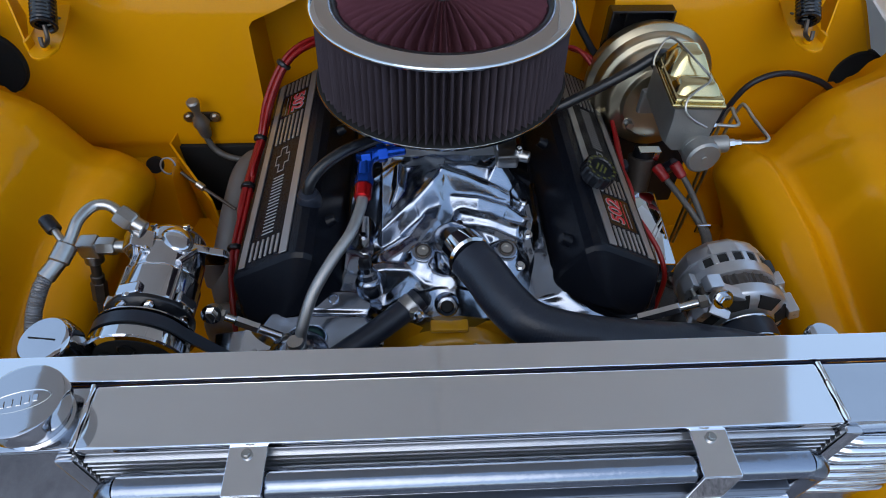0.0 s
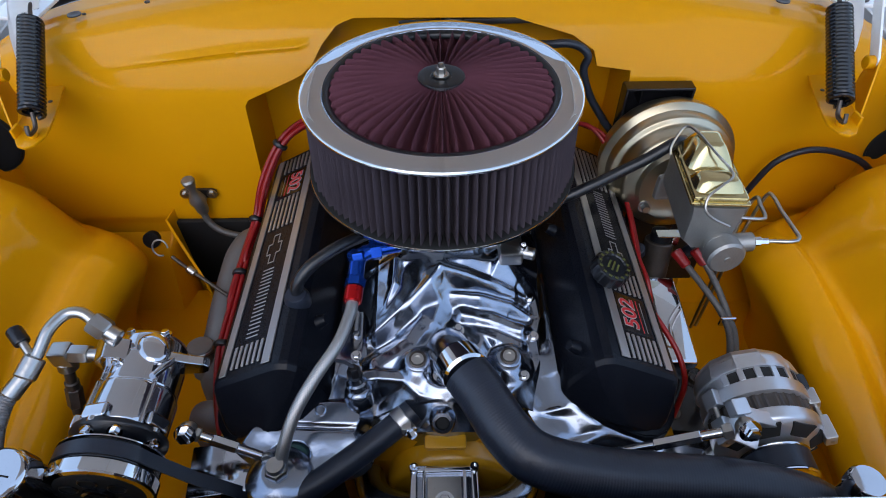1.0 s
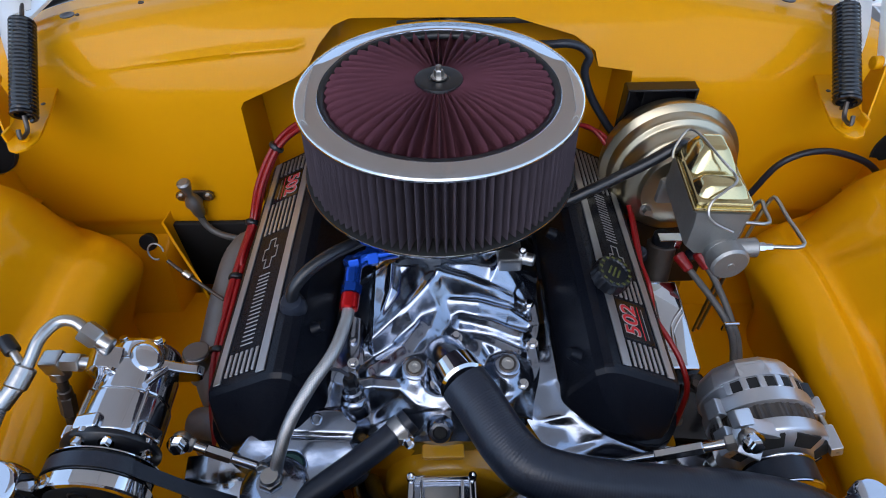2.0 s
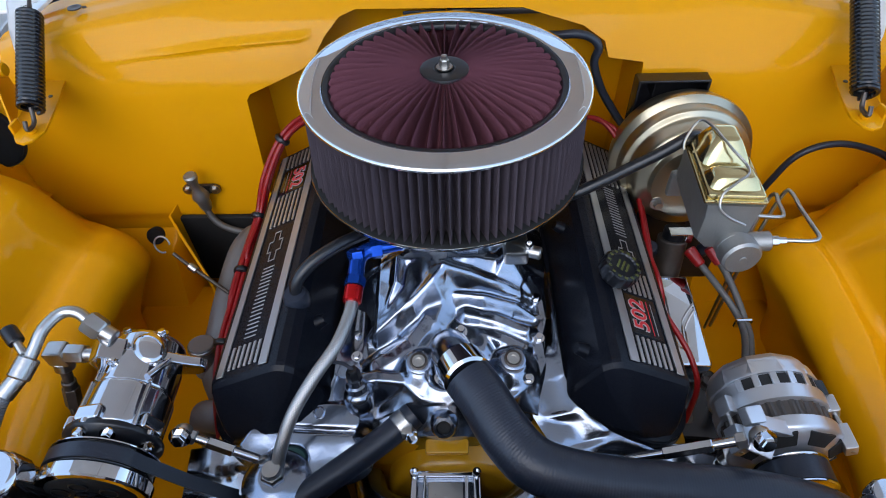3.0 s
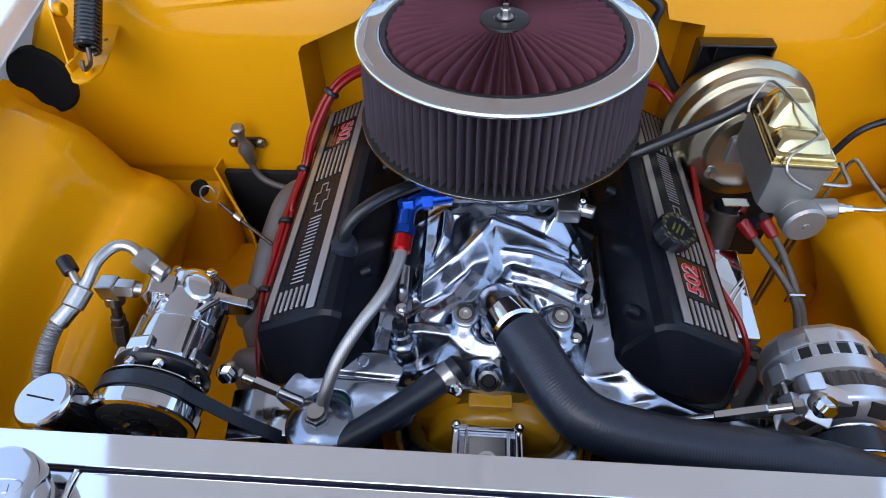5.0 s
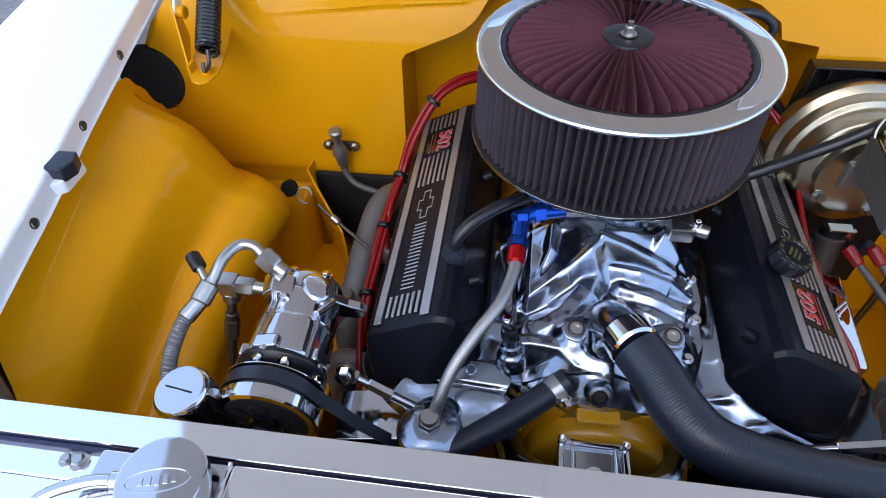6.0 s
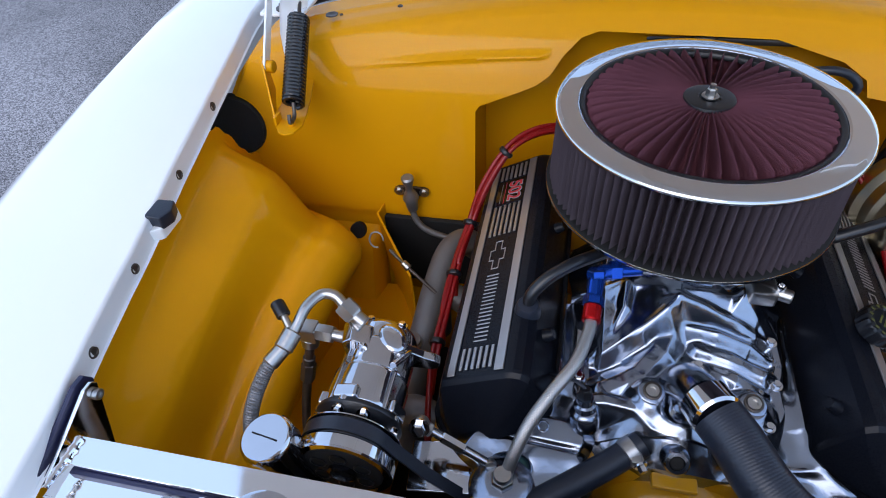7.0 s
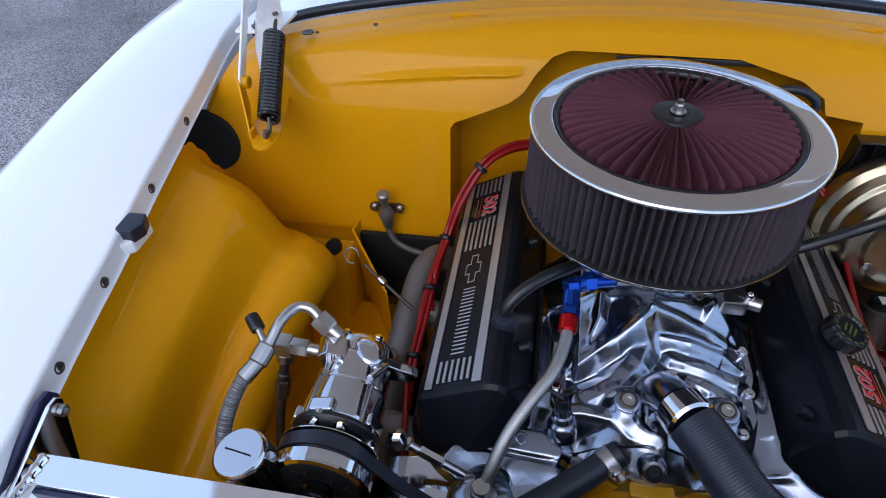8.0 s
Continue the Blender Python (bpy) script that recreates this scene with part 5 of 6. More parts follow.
lathe(bm, [(0, 0), (0.0078, 0), (0.0085, 0.002), (0.0085, 0.018), (0.0075, 0.020), (0, 0.020)], axis_m((-0.462, 0.624, 0.909), (-0.65, 0.65, 0.35)), 24, lambda a, z: 1 + 0.04 * math.sin(12 * a))
part("port_cap", bm, PLASTIC, ac, "black knurled port cap")

ac2 = thing("ac_hose", "steel elbow fitting with a thin dark pipe", "hose", "compressor hoses", at=(-0.44, 0.635, 0.85))
bm = B()
lathe(bm, [(0, 0), (0.0105, 0), (0.0115, 0.002), (0.0115, 0.020), (0.010, 0.022), (0, 0.022)], axis_m((-0.436, 0.640, 0.864), (1, -0.05, 0)), 6)
cyl(bm, (-0.416, 0.639, 0.864), (-0.398, 0.638, 0.863), 0.0075)
part("union", bm, STEEL, ac2)
bm = B()
box(bm, (-0.4475, 0.6405, 0.862), (0.024, 0.022, 0.026), 0.004)
cyl(bm, (-0.448, 0.640, 0.852), (-0.450, 0.637, 0.838), 0.0115)
part("elbow", bm, STEEL, ac2)
bm = B()
tube(bm, [(-0.450, 0.637, 0.842), (-0.455, 0.632, 0.815), (-0.463, 0.622, 0.775), (-0.472, 0.608, 0.72), (-0.478, 0.59, 0.65)], 0.0062, 14, 0.008)
part("pipe", bm, DARK_STEEL, ac2, "thin dark pipe")
bm = B()
cyl(bm, (-0.4565, 0.6305, 0.807), (-0.4625, 0.6225, 0.777), 0.0098, 6)
cyl(bm, (-0.4545, 0.6325, 0.818), (-0.457, 0.630, 0.805), 0.0082, 20)
part("coupling", bm, DARK_STEEL, ac2, "dark hex coupling")

# ---- steering fluid reservoir ----
res = thing("reservoir", "polished fluid reservoir with a slotted round cap", "reservoir", at=(-0.425, 0.485, 0.80))
rm = axis_m((-0.414, 0.492, 0.80), (-0.13, -0.10, 1))
bm = B()
lathe(bm, [(0, -0.10), (0.029, -0.10), (0.026, -0.097), (0.026, 0.078), (0, 0.078)], rm, 40)
part("can", bm, POLISHED, res)
bm = B()
lathe(bm, [(0.0270, 0.070), (0.0290, 0.072), (0.0290, 0.090), (0.0275, 0.0955), (0.0245, 0.0985), (0, 0.0995)], rm, 48)
capp = part("cap", bm, POLISHED, res, "polished slotted cap")
bm = B()
box(bm, (0, 0, 0.0992), (0.031, 0.0016, 0.0012), 0.0002, pose(0, 0, 0) @ rm @ Matrix.Rotation(radians(42), 4, "Z"), 1)
part("slot", bm, VOID, capp)

# ---- belt ----
bm = B()
belt_pts = [(-0.356 + 0.0535 * math.cos(radians(a)), 0.513, 0.838 + 0.0535 * math.sin(radians(a))) for a in range(190, 20, -8)] + [(-0.272, 0.513, 0.808), (-0.225, 0.513, 0.760), (-0.15, 0.513, 0.690), (-0.08, 0.513, 0.625)]
sheetpts = [Vector(p) for p in belt_pts]
prev = None
for i, p in enumerate(sheetpts):
    d = (sheetpts[min(i + 1, len(sheetpts) - 1)] - sheetpts[max(i - 1, 0)]).normalized()
    nrm = Vector((-d.z, 0, d.x))
    q = [bm.verts.new(p + Vector((0, y, 0)) + nrm * h) for y, h in ((-0.0072, 0.0006), (0.0072, 0.0006), (0.0055, -0.005), (-0.0055, -0.005))]
    if prev:
        for k in range(4):
            bm.faces.new((prev[k], prev[(k + 1) % 4], q[(k + 1) % 4], q[k]))
    prev = q
solo("drive_belt", bm, RUBBER, "black rubber drive belt round the compressor pulley", "belt")


# ---- adjusting rods ----
def rod(p0, p1, label):
    p0, p1 = Vector(p0), Vector(p1)
    d = (p1 - p0)
    top = thing("adjusting_rod", label, "rod", "adjusting rods", at=tuple(p0))
    bm = B()
    cyl(bm, p0 + d * 0.16, p0 + d * 0.92, 0.0052, 20)
    cyl(bm, p0 + d * 0.30, p0 + d * 0.62, 0.0068, 6)
    part("turnbuckle", bm, CHROME, top)
    for t, k in ((0.02, 1.0), (0.98, 0.6)):
        bm = B()
        c = p0 + d * t
        lathe(bm, [(0, -0.006 * k), (0.0095 * k, -0.006 * k), (0.0108 * k, -0.003 * k), (0.0108 * k, 0.003 * k), (0.0095 * k, 0.006 * k), (0, 0.006 * k)], axis_m(c, (0.1, -1, 0.5)), 24)
        part("rod_end", bm, STEEL, top)
    bm = B()
    hexbolt(bm, p0 + d * 0.02 + Vector((0, -0.006, 0.004)), (0.1, -1, 0.5), 0.008, 0.009)
    part("bolt", bm, CHROME, top)
    bm = B()
    cyl(bm, p0 + d * 0.10, p0 + d * 0.17, 0.0085, 6)
    part("lock_nut", bm, STEEL, top)
    return top


rod((-0.289, 0.557, 0.833), (-0.203, 0.542, 0.793), "chrome turnbuckle rod beside the compressor")
rod((0.312, 0.531, 0.872), (0.172, 0.537, 0.797), "long chrome turnbuckle rod below the alternator")

# ---- brackets on the front of the heads ----
br = thing("accessory_bracket", "polished cast bracket plate in front of the head", "bracket", "front brackets", at=(-0.17, 0.575, 0.75))
m = pose(-0.165, 0.572, 0.776, 15, 0, 4) @ Matrix.Diagonal((1.08, 1.1, 1, 1))
HOLE = (-0.018, -0.016)


def relief(r, a):
    """A soft-edged cast plate in polar steps: a thick rim, a groove across and a sunk oval pocket."""
    ca, sa = math.cos(a), math.sin(a)
    k = 1 / (abs(ca) ** 2.6 + abs(sa) ** 2.6) ** (1 / 2.6)
    x, y = 0.074 * k * r * ca - 0.030 * (0.4 - abs(sa)) * r, 0.046 * k * r * sa
    z = 0.012 - 0.016 * max(r - 0.80, 0) / 0.20 + 0.0040 * noise.noise(Vector((x * 24 - 3, y * 28, 2.2)))
    z -= 0.004 * math.exp(-((y - 0.012 + 0.12 * x) / 0.0028) ** 2)
    z -= 0.007 * max(0.0, min(1.0, (1.15 - math.hypot((x - HOLE[0]) / 0.019, (y - HOLE[1]) / 0.012)) / 0.25))
    return tuple(m @ Vector((x, y, z)))


bm = B()
sheet(bm, relief, steps(0.0, 1.0, 44), steps(0, 2 * math.pi, 84))
bmesh.ops.remove_doubles(bm, verts=bm.verts, dist=1e-5)
part("plate", bm, INTAKE, br, smooth=180)
bm = B()
lathe(bm, [(0, 0.0068), (0.0125, 0.0068), (0.0135, 0.0060)], m @ Matrix.Translation((*HOLE, 0)) @ Matrix.Diagonal((1.3, 0.85, 1, 1)), 28)
pocket = part("pocket_floor", bm, LABEL_GREEN, br, "dark green tinted pocket")
bm = B()
lathe(bm, [(0.0045, 0.007), (0.0070, 0.0075), (0.0070, 0.0098), (0.0045, 0.0102), (0.0040, 0.0075)], m @ Matrix.Translation((*HOLE, 0)), 18)
part("pocket_ring", bm, DARK_STEEL, pocket)
bm = B()
lathe(bm, [(0.0065, 0.010), (0.0065, 0.0145), (0.0050, 0.0155), (0.0045, 0.012), (0, 0.012)], m @ Matrix.Translation((0.0144, 0.028, 0)), 18)
part("bolt_boss", bm, INTAKE, br)
bm = B()
box(bm, (0, 0, 0), (0.105, 0.006, 0.060), 0.002, pose(-0.250, 0.543, 0.768, -84, -6, 4))
part("side_plate", bm, POLISHED, br, "flat polished steel side plate")
br = thing("accessory_bracket", "flat polished steel plate that holds the alternator", "bracket", "front brackets", at=(0.275, 0.56, 0.74))
bm = B()
box(bm, (0, 0, 0), (0.115, 0.006, 0.050), 0.002, pose(0.272, 0.556, 0.743, -71, 6, -4))
part("side_plate", bm, POLISHED, br)
bm = B()
cyl(bm, (0.320, 0.556, 0.743), (0.340, 0.566, 0.760), 0.010)
part("spacer", bm, STEEL, br)

# ---- fuel filter canister ----
can = thing("fuel_filter", "chrome fuel filter canister with a hex top", "canister", at=(-0.177, 0.532, 0.74))
km = axis_m((-0.191, 0.522, 0.747), (0.02, 0.05, 1)) @ Matrix.Diagonal((1.0, 1.0, 0.80, 1))
bm = B()
lathe(bm, [(0, -0.02), (0.030, -0.02), (0.030, 0.030), (0.0340, 0.031), (0.0375, 0.034), (0.0375, 0.046), (0.0365, 0.0495), (0.0330, 0.0530), (0.0270, 0.0575), (0.0200, 0.0610), (0.0160, 0.0630), (0.0, 0.0632)], km, 48)
part("canister", bm, INTAKE, can)
bm = B()
lathe(bm, [(0, 0.062), (0.0125, 0.062), (0.0135, 0.064), (0.0135, 0.071), (0.012, 0.073), (0, 0.073)], km, 6)
lathe(bm, [(0.0095, 0.072), (0.0105, 0.076), (0.0095, 0.083), (0, 0.083)], km, 24)
part("hex_fitting", bm, STEEL, can)

# ---- water pump top ----
pump = thing("water_pump", "polished square water pump housing with a ribbed top", "water pump", at=(-0.004, 0.51, 0.70))
bm = B()
box(bm, (-0.004, 0.512, 0.715), (0.078, 0.074, 0.058), 0.005)
part("housing", bm, INTAKE, pump)
bm = B()
for dx, w in ((-0.036, 0.008), (0.036, 0.008), (-0.024, 0.004), (0.024, 0.004)):
    box(bm, (-0.004 + dx, 0.512, 0.747), (w, 0.074, 0.010), 0.002)
for dy in (-0.033, 0.033):
    box(bm, (-0.004, 0.512 + dy, 0.747), (0.080, 0.008, 0.010), 0.002)
part("raised_rim", bm, POLISHED, pump, "polished raised rim")
bm = B()
box(bm, (-0.004, 0.512, 0.7455), (0.040, 0.050, 0.003), 0.001)
part("lid", bm, STEEL, pump)
bm = B()
hexbolt(bm, (-0.004, 0.507, 0.747), (0, -0.2, 1), 0.008, 0.008)
part("bolt", bm, CHROME, pump)
for dx in (-0.036, 0.036):
    for dy in (-0.033, 0.033):
        bm = B()
        socket_bolt(bm, (-0.004 + dx, 0.512 + dy, 0.752), (0, 0, 1), 0.0055, 0.006)
        part("bolt", bm, CHROME, pump)
for s in (-1, 1):
    bm = B()
    tube(bm, [(s * 0.036, 0.512, 0.715), (s * 0.06, 0.515, 0.712), (s * 0.088, 0.53, 0.708), (s * 0.10, 0.56, 0.70)], 0.019, 20, 0.006)
    part("outlet_arm", bm, INTAKE, pump)

# ---- temperature sender ----
snd = thing("temperature_sender", "small polished sender with a black plug and wire", "sender", at=(-0.11, 0.62, 0.82))
bm = B()
lathe(bm, [(0.018, -0.02), (0.019, -0.004), (0.016, 0.002), (0.0125, 0.004), (0.0125, 0.012), (0.010, 0.014), (0.010, 0.022), (0.0, 0.022)], axis_m((-0.106, 0.618, 0.812), (-0.1, 0.25, 1)), 24)
part("body", bm, INTAKE, snd)
bm = B()
lathe(bm, [(0, 0), (0.0085, 0), (0.0085, 0.010), (0.0065, 0.014), (0, 0.014)], axis_m((-0.108, 0.623, 0.833), (-0.1, 0.25, 1)), 6)
part("plug", bm, PLASTIC, snd)
bm = B()
tube(bm, [(-0.109, 0.627, 0.845), (-0.120, 0.632, 0.850), (-0.138, 0.640, 0.842), (-0.150, 0.660, 0.815)], 0.0022, 8, 0.006)
part("wire", bm, RUBBER, snd)

# ---- crankcase breather hose ----
pcv = thing("breather_hose", "glossy black rubber breather hose plugged into the valve cover", "hose", at=(-0.18, 0.72, 0.87))
bm = B()
tube(bm, [(-0.085, 0.800, 0.904), (-0.110, 0.780, 0.908), (-0.138, 0.758, 0.910), (-0.165, 0.738, 0.902), (-0.182, 0.724, 0.886), (-0.185, 0.718, 0.868)], 0.0080, 18, 0.006)
part("tube", bm, PLASTIC, pcv)
bm = B()
lathe(bm, [(0, 0.014), (0.0125, 0.014), (0.015, 0.010), (0.0165, 0.002), (0.0165, -0.006)], axis_m((-0.185, 0.717, 0.862), (0, -0.1, 1)), 24)
part("grommet", bm, RUBBER, pcv)


# ---- alternator ----
def alternator():
    cx, cz = 0.368, 0.796
    top = thing("alternator", "bright satin aluminium alternator with slotted end housings", "alternator", at=(cx, 0.57, cz))
    S = Matrix.Translation((cx, 0.566, cz)) @ Matrix.Diagonal((0.82, 0.80, 0.82, 1)) @ Matrix.Translation((-cx, -0.566, -cz))
    Y = lambda y: S @ axis_m((cx, y, cz), (0, 1, 0))

    def on_rim(y, deg, r):
        """A frame on the round body: z points outward at an angle from the right."""
        return S @ Matrix.Translation((cx, y, cz)) @ Matrix.Rotation(radians(90 - deg), 4, "Y") @ Matrix.Translation((0, 0, r))

    bm = B()
    lathe(bm, [(0.0, 0.004), (0.030, 0.004), (0.034, 0.0), (0.050, 0.001), (0.062, 0.006), (0.0705, 0.013), (0.0735, 0.017), (0.0735, 0.031), (0.070, 0.033), (0.0, 0.033)], Y(0.531), 64)
    part("front_housing", bm, SATIN, top)
    bm = B()
    lathe(bm, [(0.0, 0.0), (0.0675, 0.0), (0.0675, 0.024), (0.0, 0.024)], Y(0.563), 120, lambda a, z: 1 + 0.018 * (1 if math.sin(30 * a) > 0 else -1))
    part("stator", bm, DARK_STEEL, top, "dark laminated stator ring", smooth=15)
    bm = B()
    lathe(bm, [(0.0, 0.0), (0.070, 0.0), (0.0735, 0.002), (0.0740, 0.020), (0.0735, 0.022), (0.0708, 0.0230), (0.0704, 0.040), (0.0735, 0.0405), (0.0740, 0.044), (0.0715, 0.060), (0.064, 0.066), (0.04, 0.068), (0, 0.068)], Y(0.586), 64)
    part("rear_housing", bm, SATIN, top, "satin rear housing")
    for deg in range(56, 130, 18):
        bm = B()
        box(bm, (0, 0, 0), (0.0135, 0.0165, 0.004), 0.0008, on_rim(0.6170, deg, 0.0698), 1)
        part("slot", bm, VOID, top, "black cooling slot")
        bm = B()
        box(bm, (0, 0, 0), (0.0088, 0.0185, 0.010), 0.0008, on_rim(0.6170, deg + 9, 0.0690), 1)
        part("slot_bar", bm, SATIN, top)
    bm = B()
    lathe(bm, [(0.0700, 0.0), (0.0745, 0.001), (0.0750, 0.006), (0.0700, 0.026), (0.0630, 0.036), (0.045, 0.040), (0, 0.040)], Y(0.6265), 12)
    part("rear_crown", bm, SATIN, top, "faceted cast rear crown", smooth=20)
    for deg in (22, 158):
        for y, w in ((0.549, 0.036), (0.597, 0.026)):
            bm = B()
            box(bm, (0, 0, 0), (0.024, w, 0.016), 0.0025, on_rim(y, deg, 0.0755))
            part("lug", bm, SATIN, top)
        bm = B()
        cyl(bm, on_rim(0.53, deg, 0.0765).translation, on_rim(0.60, deg, 0.0765).translation, 0.0032, 12)
        part("through_bolt", bm, STEEL, top)
    for deg in (-20, 25, 70, 115, 160):
        bm = B()
        m = on_rim(0.5343, deg, 0.0555) @ Matrix.Rotation(radians(-24), 4, "X")
        prism(bm, [(-0.013, -0.008), (0.013, -0.008), (0.019, 0.013), (-0.019, 0.013)], 0.004, m @ Matrix(((1, 0, 0, 0), (0, 0, 1, -0.0008), (0, 1, 0, 0), (0, 0, 0, 1))), 0.001)
        part("window", bm, VOID, top, "dark window in the front housing")
    # adjusting ear on top
    bm = B()
    box(bm, (0, 0, 0), (0.020, 0.018, 0.015), 0.0025, pose(0.311, 0.556, 0.866, 14, 8, 12))
    part("adjusting_ear", bm, SATIN, top)
    bm = B()
    box(bm, (0, 0, 0), (0.046, 0.016, 0.012), 0.0025, pose(0.334, 0.551, 0.853, 10, 24, 0))
    part("ear_arm", bm, SATIN, top)
    bm = B()
    box(bm, (0, 0, 0), (0.026, 0.012, 0.007), 0.002, pose(0.322, 0.534, 0.836, 30, 12, -20))
    part("lower_tab", bm, SATIN, top)
    bm = B()
    lathe(bm, [(0.0, 0.0), (0.016, 0.0), (0.018, 0.006), (0.036, 0.006), (0.0430, 0.001), (0.0450, 0.0015), (0.0455, 0.003), (0.0435, 0.005), (0.0435, 0.034), (0.0455, 0.0355), (0.0460, 0.0375), (0.044, 0.039), (0.024, 0.040), (0.024, 0.048), (0, 0.048)], Y(0.487), 56)
    pul = part("pulley", bm, CHROME, top, "bright grooved pulley")
    bm = B()
    lathe(bm, [(0, -0.004), (0.009, -0.004), (0.010, 0.0), (0.010, 0.004), (0, 0.004)], Y(0.485), 6)
    part("nut", bm, STEEL, pul)
    bm = B()
    lathe(bm, [(0.042, 0.0), (0.0446, 0.0), (0.0448, 0.001), (0.0448, 0.028), (0.0446, 0.029), (0.042, 0.029), (0.042, 0.0)], Y(0.492), 56)
    part("belt_loop", bm, RUBBER, top, "black belt on the pulley")
    bm = B()
    box(bm, (0.414, 0.606, 0.830), (0.014, 0.020, 0.012), 0.003)
    part("plug", bm, PLASTIC, top)
    return top


alternator()

# ---- brake booster and master cylinder ----
bx, bz = 0.352, 0.868
booster = thing("brake_booster", "round dull gold zinc-plated brake booster", "brake booster", at=(bx, 0.96, bz))
bdir = Vector((0.0, -1.0, 0.10))
bmx = axis_m((bx, 1.035, bz - 0.012), bdir)
bm = B()
lathe(bm, [(0, 0), (0.070, 0.0), (0.092, 0.010), (0.1010, 0.026), (0.1040, 0.040), (0.1055, 0.044), (0.1055, 0.052), (0.1025, 0.055), (0.0965, 0.060), (0.0955, 0.070), (0.0945, 0.0765), (0.0925, 0.0785), (0.0870, 0.0800), (0.0850, 0.0825), (0.0845, 0.0845), (0.0838, 0.0860), (0.0825, 0.1020), (0.0805, 0.1070), (0.0765, 0.1095), (0.0640, 0.1125), (0.0615, 0.1145), (0.0605, 0.1190), (0.0585, 0.1215), (0.040, 0.124), (0, 0.124)], bmx, 80)
part("shell", bm, BOOSTER, booster)
for a in (-60, 215):
    bm = B()
    hexbolt(bm, bmx @ Vector((0.055 * math.cos(radians(a)), 0.055 * math.sin(radians(a)), 0.122)), bdir, 0.007, 0.010)
    part("stud_nut", bm, STEEL, booster)
bm = B()
cyl(bm, (0.318, 0.900, 0.952), (0.316, 0.880, 0.976), 0.011)
part("check_valve", bm, PLASTIC, booster, "black check valve")
bm = B()
box(bm, (0.329, 1.046, 0.905), (0.104, 0.006, 0.126), 0.002)
for x in (0.279, 0.379):
    box(bm, (x, 1.033, 0.905), (0.004, 0.024, 0.130), 0.0015)
box(bm, (0.329, 1.033, 0.969), (0.104, 0.024, 0.004), 0.0015)
box(bm, (0.304, 1.036, 0.955), (0.003, 0.016, 0.030), 0.001, pose(0, 0, 0, 0, 0, 0))
solo("booster_bracket", bm, BLACK_GLOSS, "black steel bracket behind the brake booster", "bracket")

mc = thing("master_cylinder", "cast grey master cylinder with a gold lid and wire bail", "master cylinder", at=(0.33, 0.80, 0.93))
turn = pose(0.329, 0.812, 0.0, 0, 0, -4)
bm = B()
sec = [(-0.0295, 0.917), (-0.030, 0.955), (-0.0325, 0.972), (0.0325, 0.972), (0.031, 0.955), (0.028, 0.912), (0.012, 0.905), (-0.016, 0.904)]
rows_y = [(-0.057, 0.93), (-0.053, 0.985), (-0.046, 1.0), (0.055, 1.0), (0.062, 0.97)]
g = []
for y, k in rows_y:
    g.append([bm.verts.new(turn @ Vector((x * k, y, 0.93 + (z - 0.93) * (k if z < 0.93 else 1)))) for x, z in sec])
for a, b in zip(g, g[1:]):
    for i in range(8):
        bm.faces.new((a[i], a[(i + 1) % 8], b[(i + 1) % 8], b[i]))
bm.faces.new(g[0]), bm.faces.new(g[-1])
part("reservoir", bm, CAST, mc, smooth=30)
bm = B()
cyl(bm, (0.337, 0.905, 0.902), (0.3425, 0.748, 0.911), 0.0215, 32)
box(bm, (0.340, 0.878, 0.902), (0.084, 0.012, 0.042), 0.006)
part("bore", bm, CAST, mc, "cast cylinder bore")
bm = B()
cyl(bm, (0.3425, 0.750, 0.911), (0.344, 0.728, 0.9125), 0.0232, 36, 0.003)
cyl(bm, (0.344, 0.729, 0.9125), (0.3442, 0.7265, 0.9127), 0.004, 12, 0.0005)
part("end_plug", bm, CAST, mc, "round cast end plug")
bm = B()
cyl(bm, (0.352, 0.752, 0.917), (0.380, 0.750, 0.921), 0.012, 20)
part("outlet_boss", bm, CAST, mc)
bm = B()
box(bm, (0, 0.004, 0.9755), (0.070, 0.120, 0.005), 0.002, turn)
box(bm, (0, 0.004, 0.981), (0.064, 0.114, 0.008), 0.0035, turn)
lidd = part("lid", bm, ZINC, mc, "gold zinc-plated lid")
def dome(y0, y1, h, top_x, ty0, ty1):
    """A pressed hip-roofed dome: a broad foot drawn up to a small rounded top."""
    bm = B()
    rings = []
    for k in (0.0, 0.12, 0.35, 0.62, 0.86, 0.97, 1.0):
        e = k ** 1.15
        shrink = 0.0 if k < 1 else 0.35
        ring = []
        for i in range(40):
            a = 2 * math.pi * i / 40
            q = (abs(math.cos(a)) ** 6 + abs(math.sin(a)) ** 6) ** (1 / 6)
            hx, y_lo, y_hi = 0.0300 + (top_x - 0.0300) * e, y0 + (ty0 - y0) * e, y1 + (ty1 - y1) * e
            g = (1 - shrink) * (1 - 0.12 * max(k - 0.8, 0) / 0.2)
            ring.append(bm.verts.new(turn @ Vector((hx * g * math.cos(a) / q, (y_lo + y_hi) / 2 + (y_hi - y_lo) / 2 * g * math.sin(a) / q, 0.983 + h * (k if k < 0.9 else 0.86 + (k - 0.86) * 0.5)))))
        rings.append(ring)
    for p, q in zip(rings, rings[1:]):
        for i in range(40):
            bm.faces.new((p[i], p[(i + 1) % 40], q[(i + 1) % 40], q[i]))
    bm.faces.new(rings[-1])
    part("dome", bm, ZINC, lidd, smooth=35)


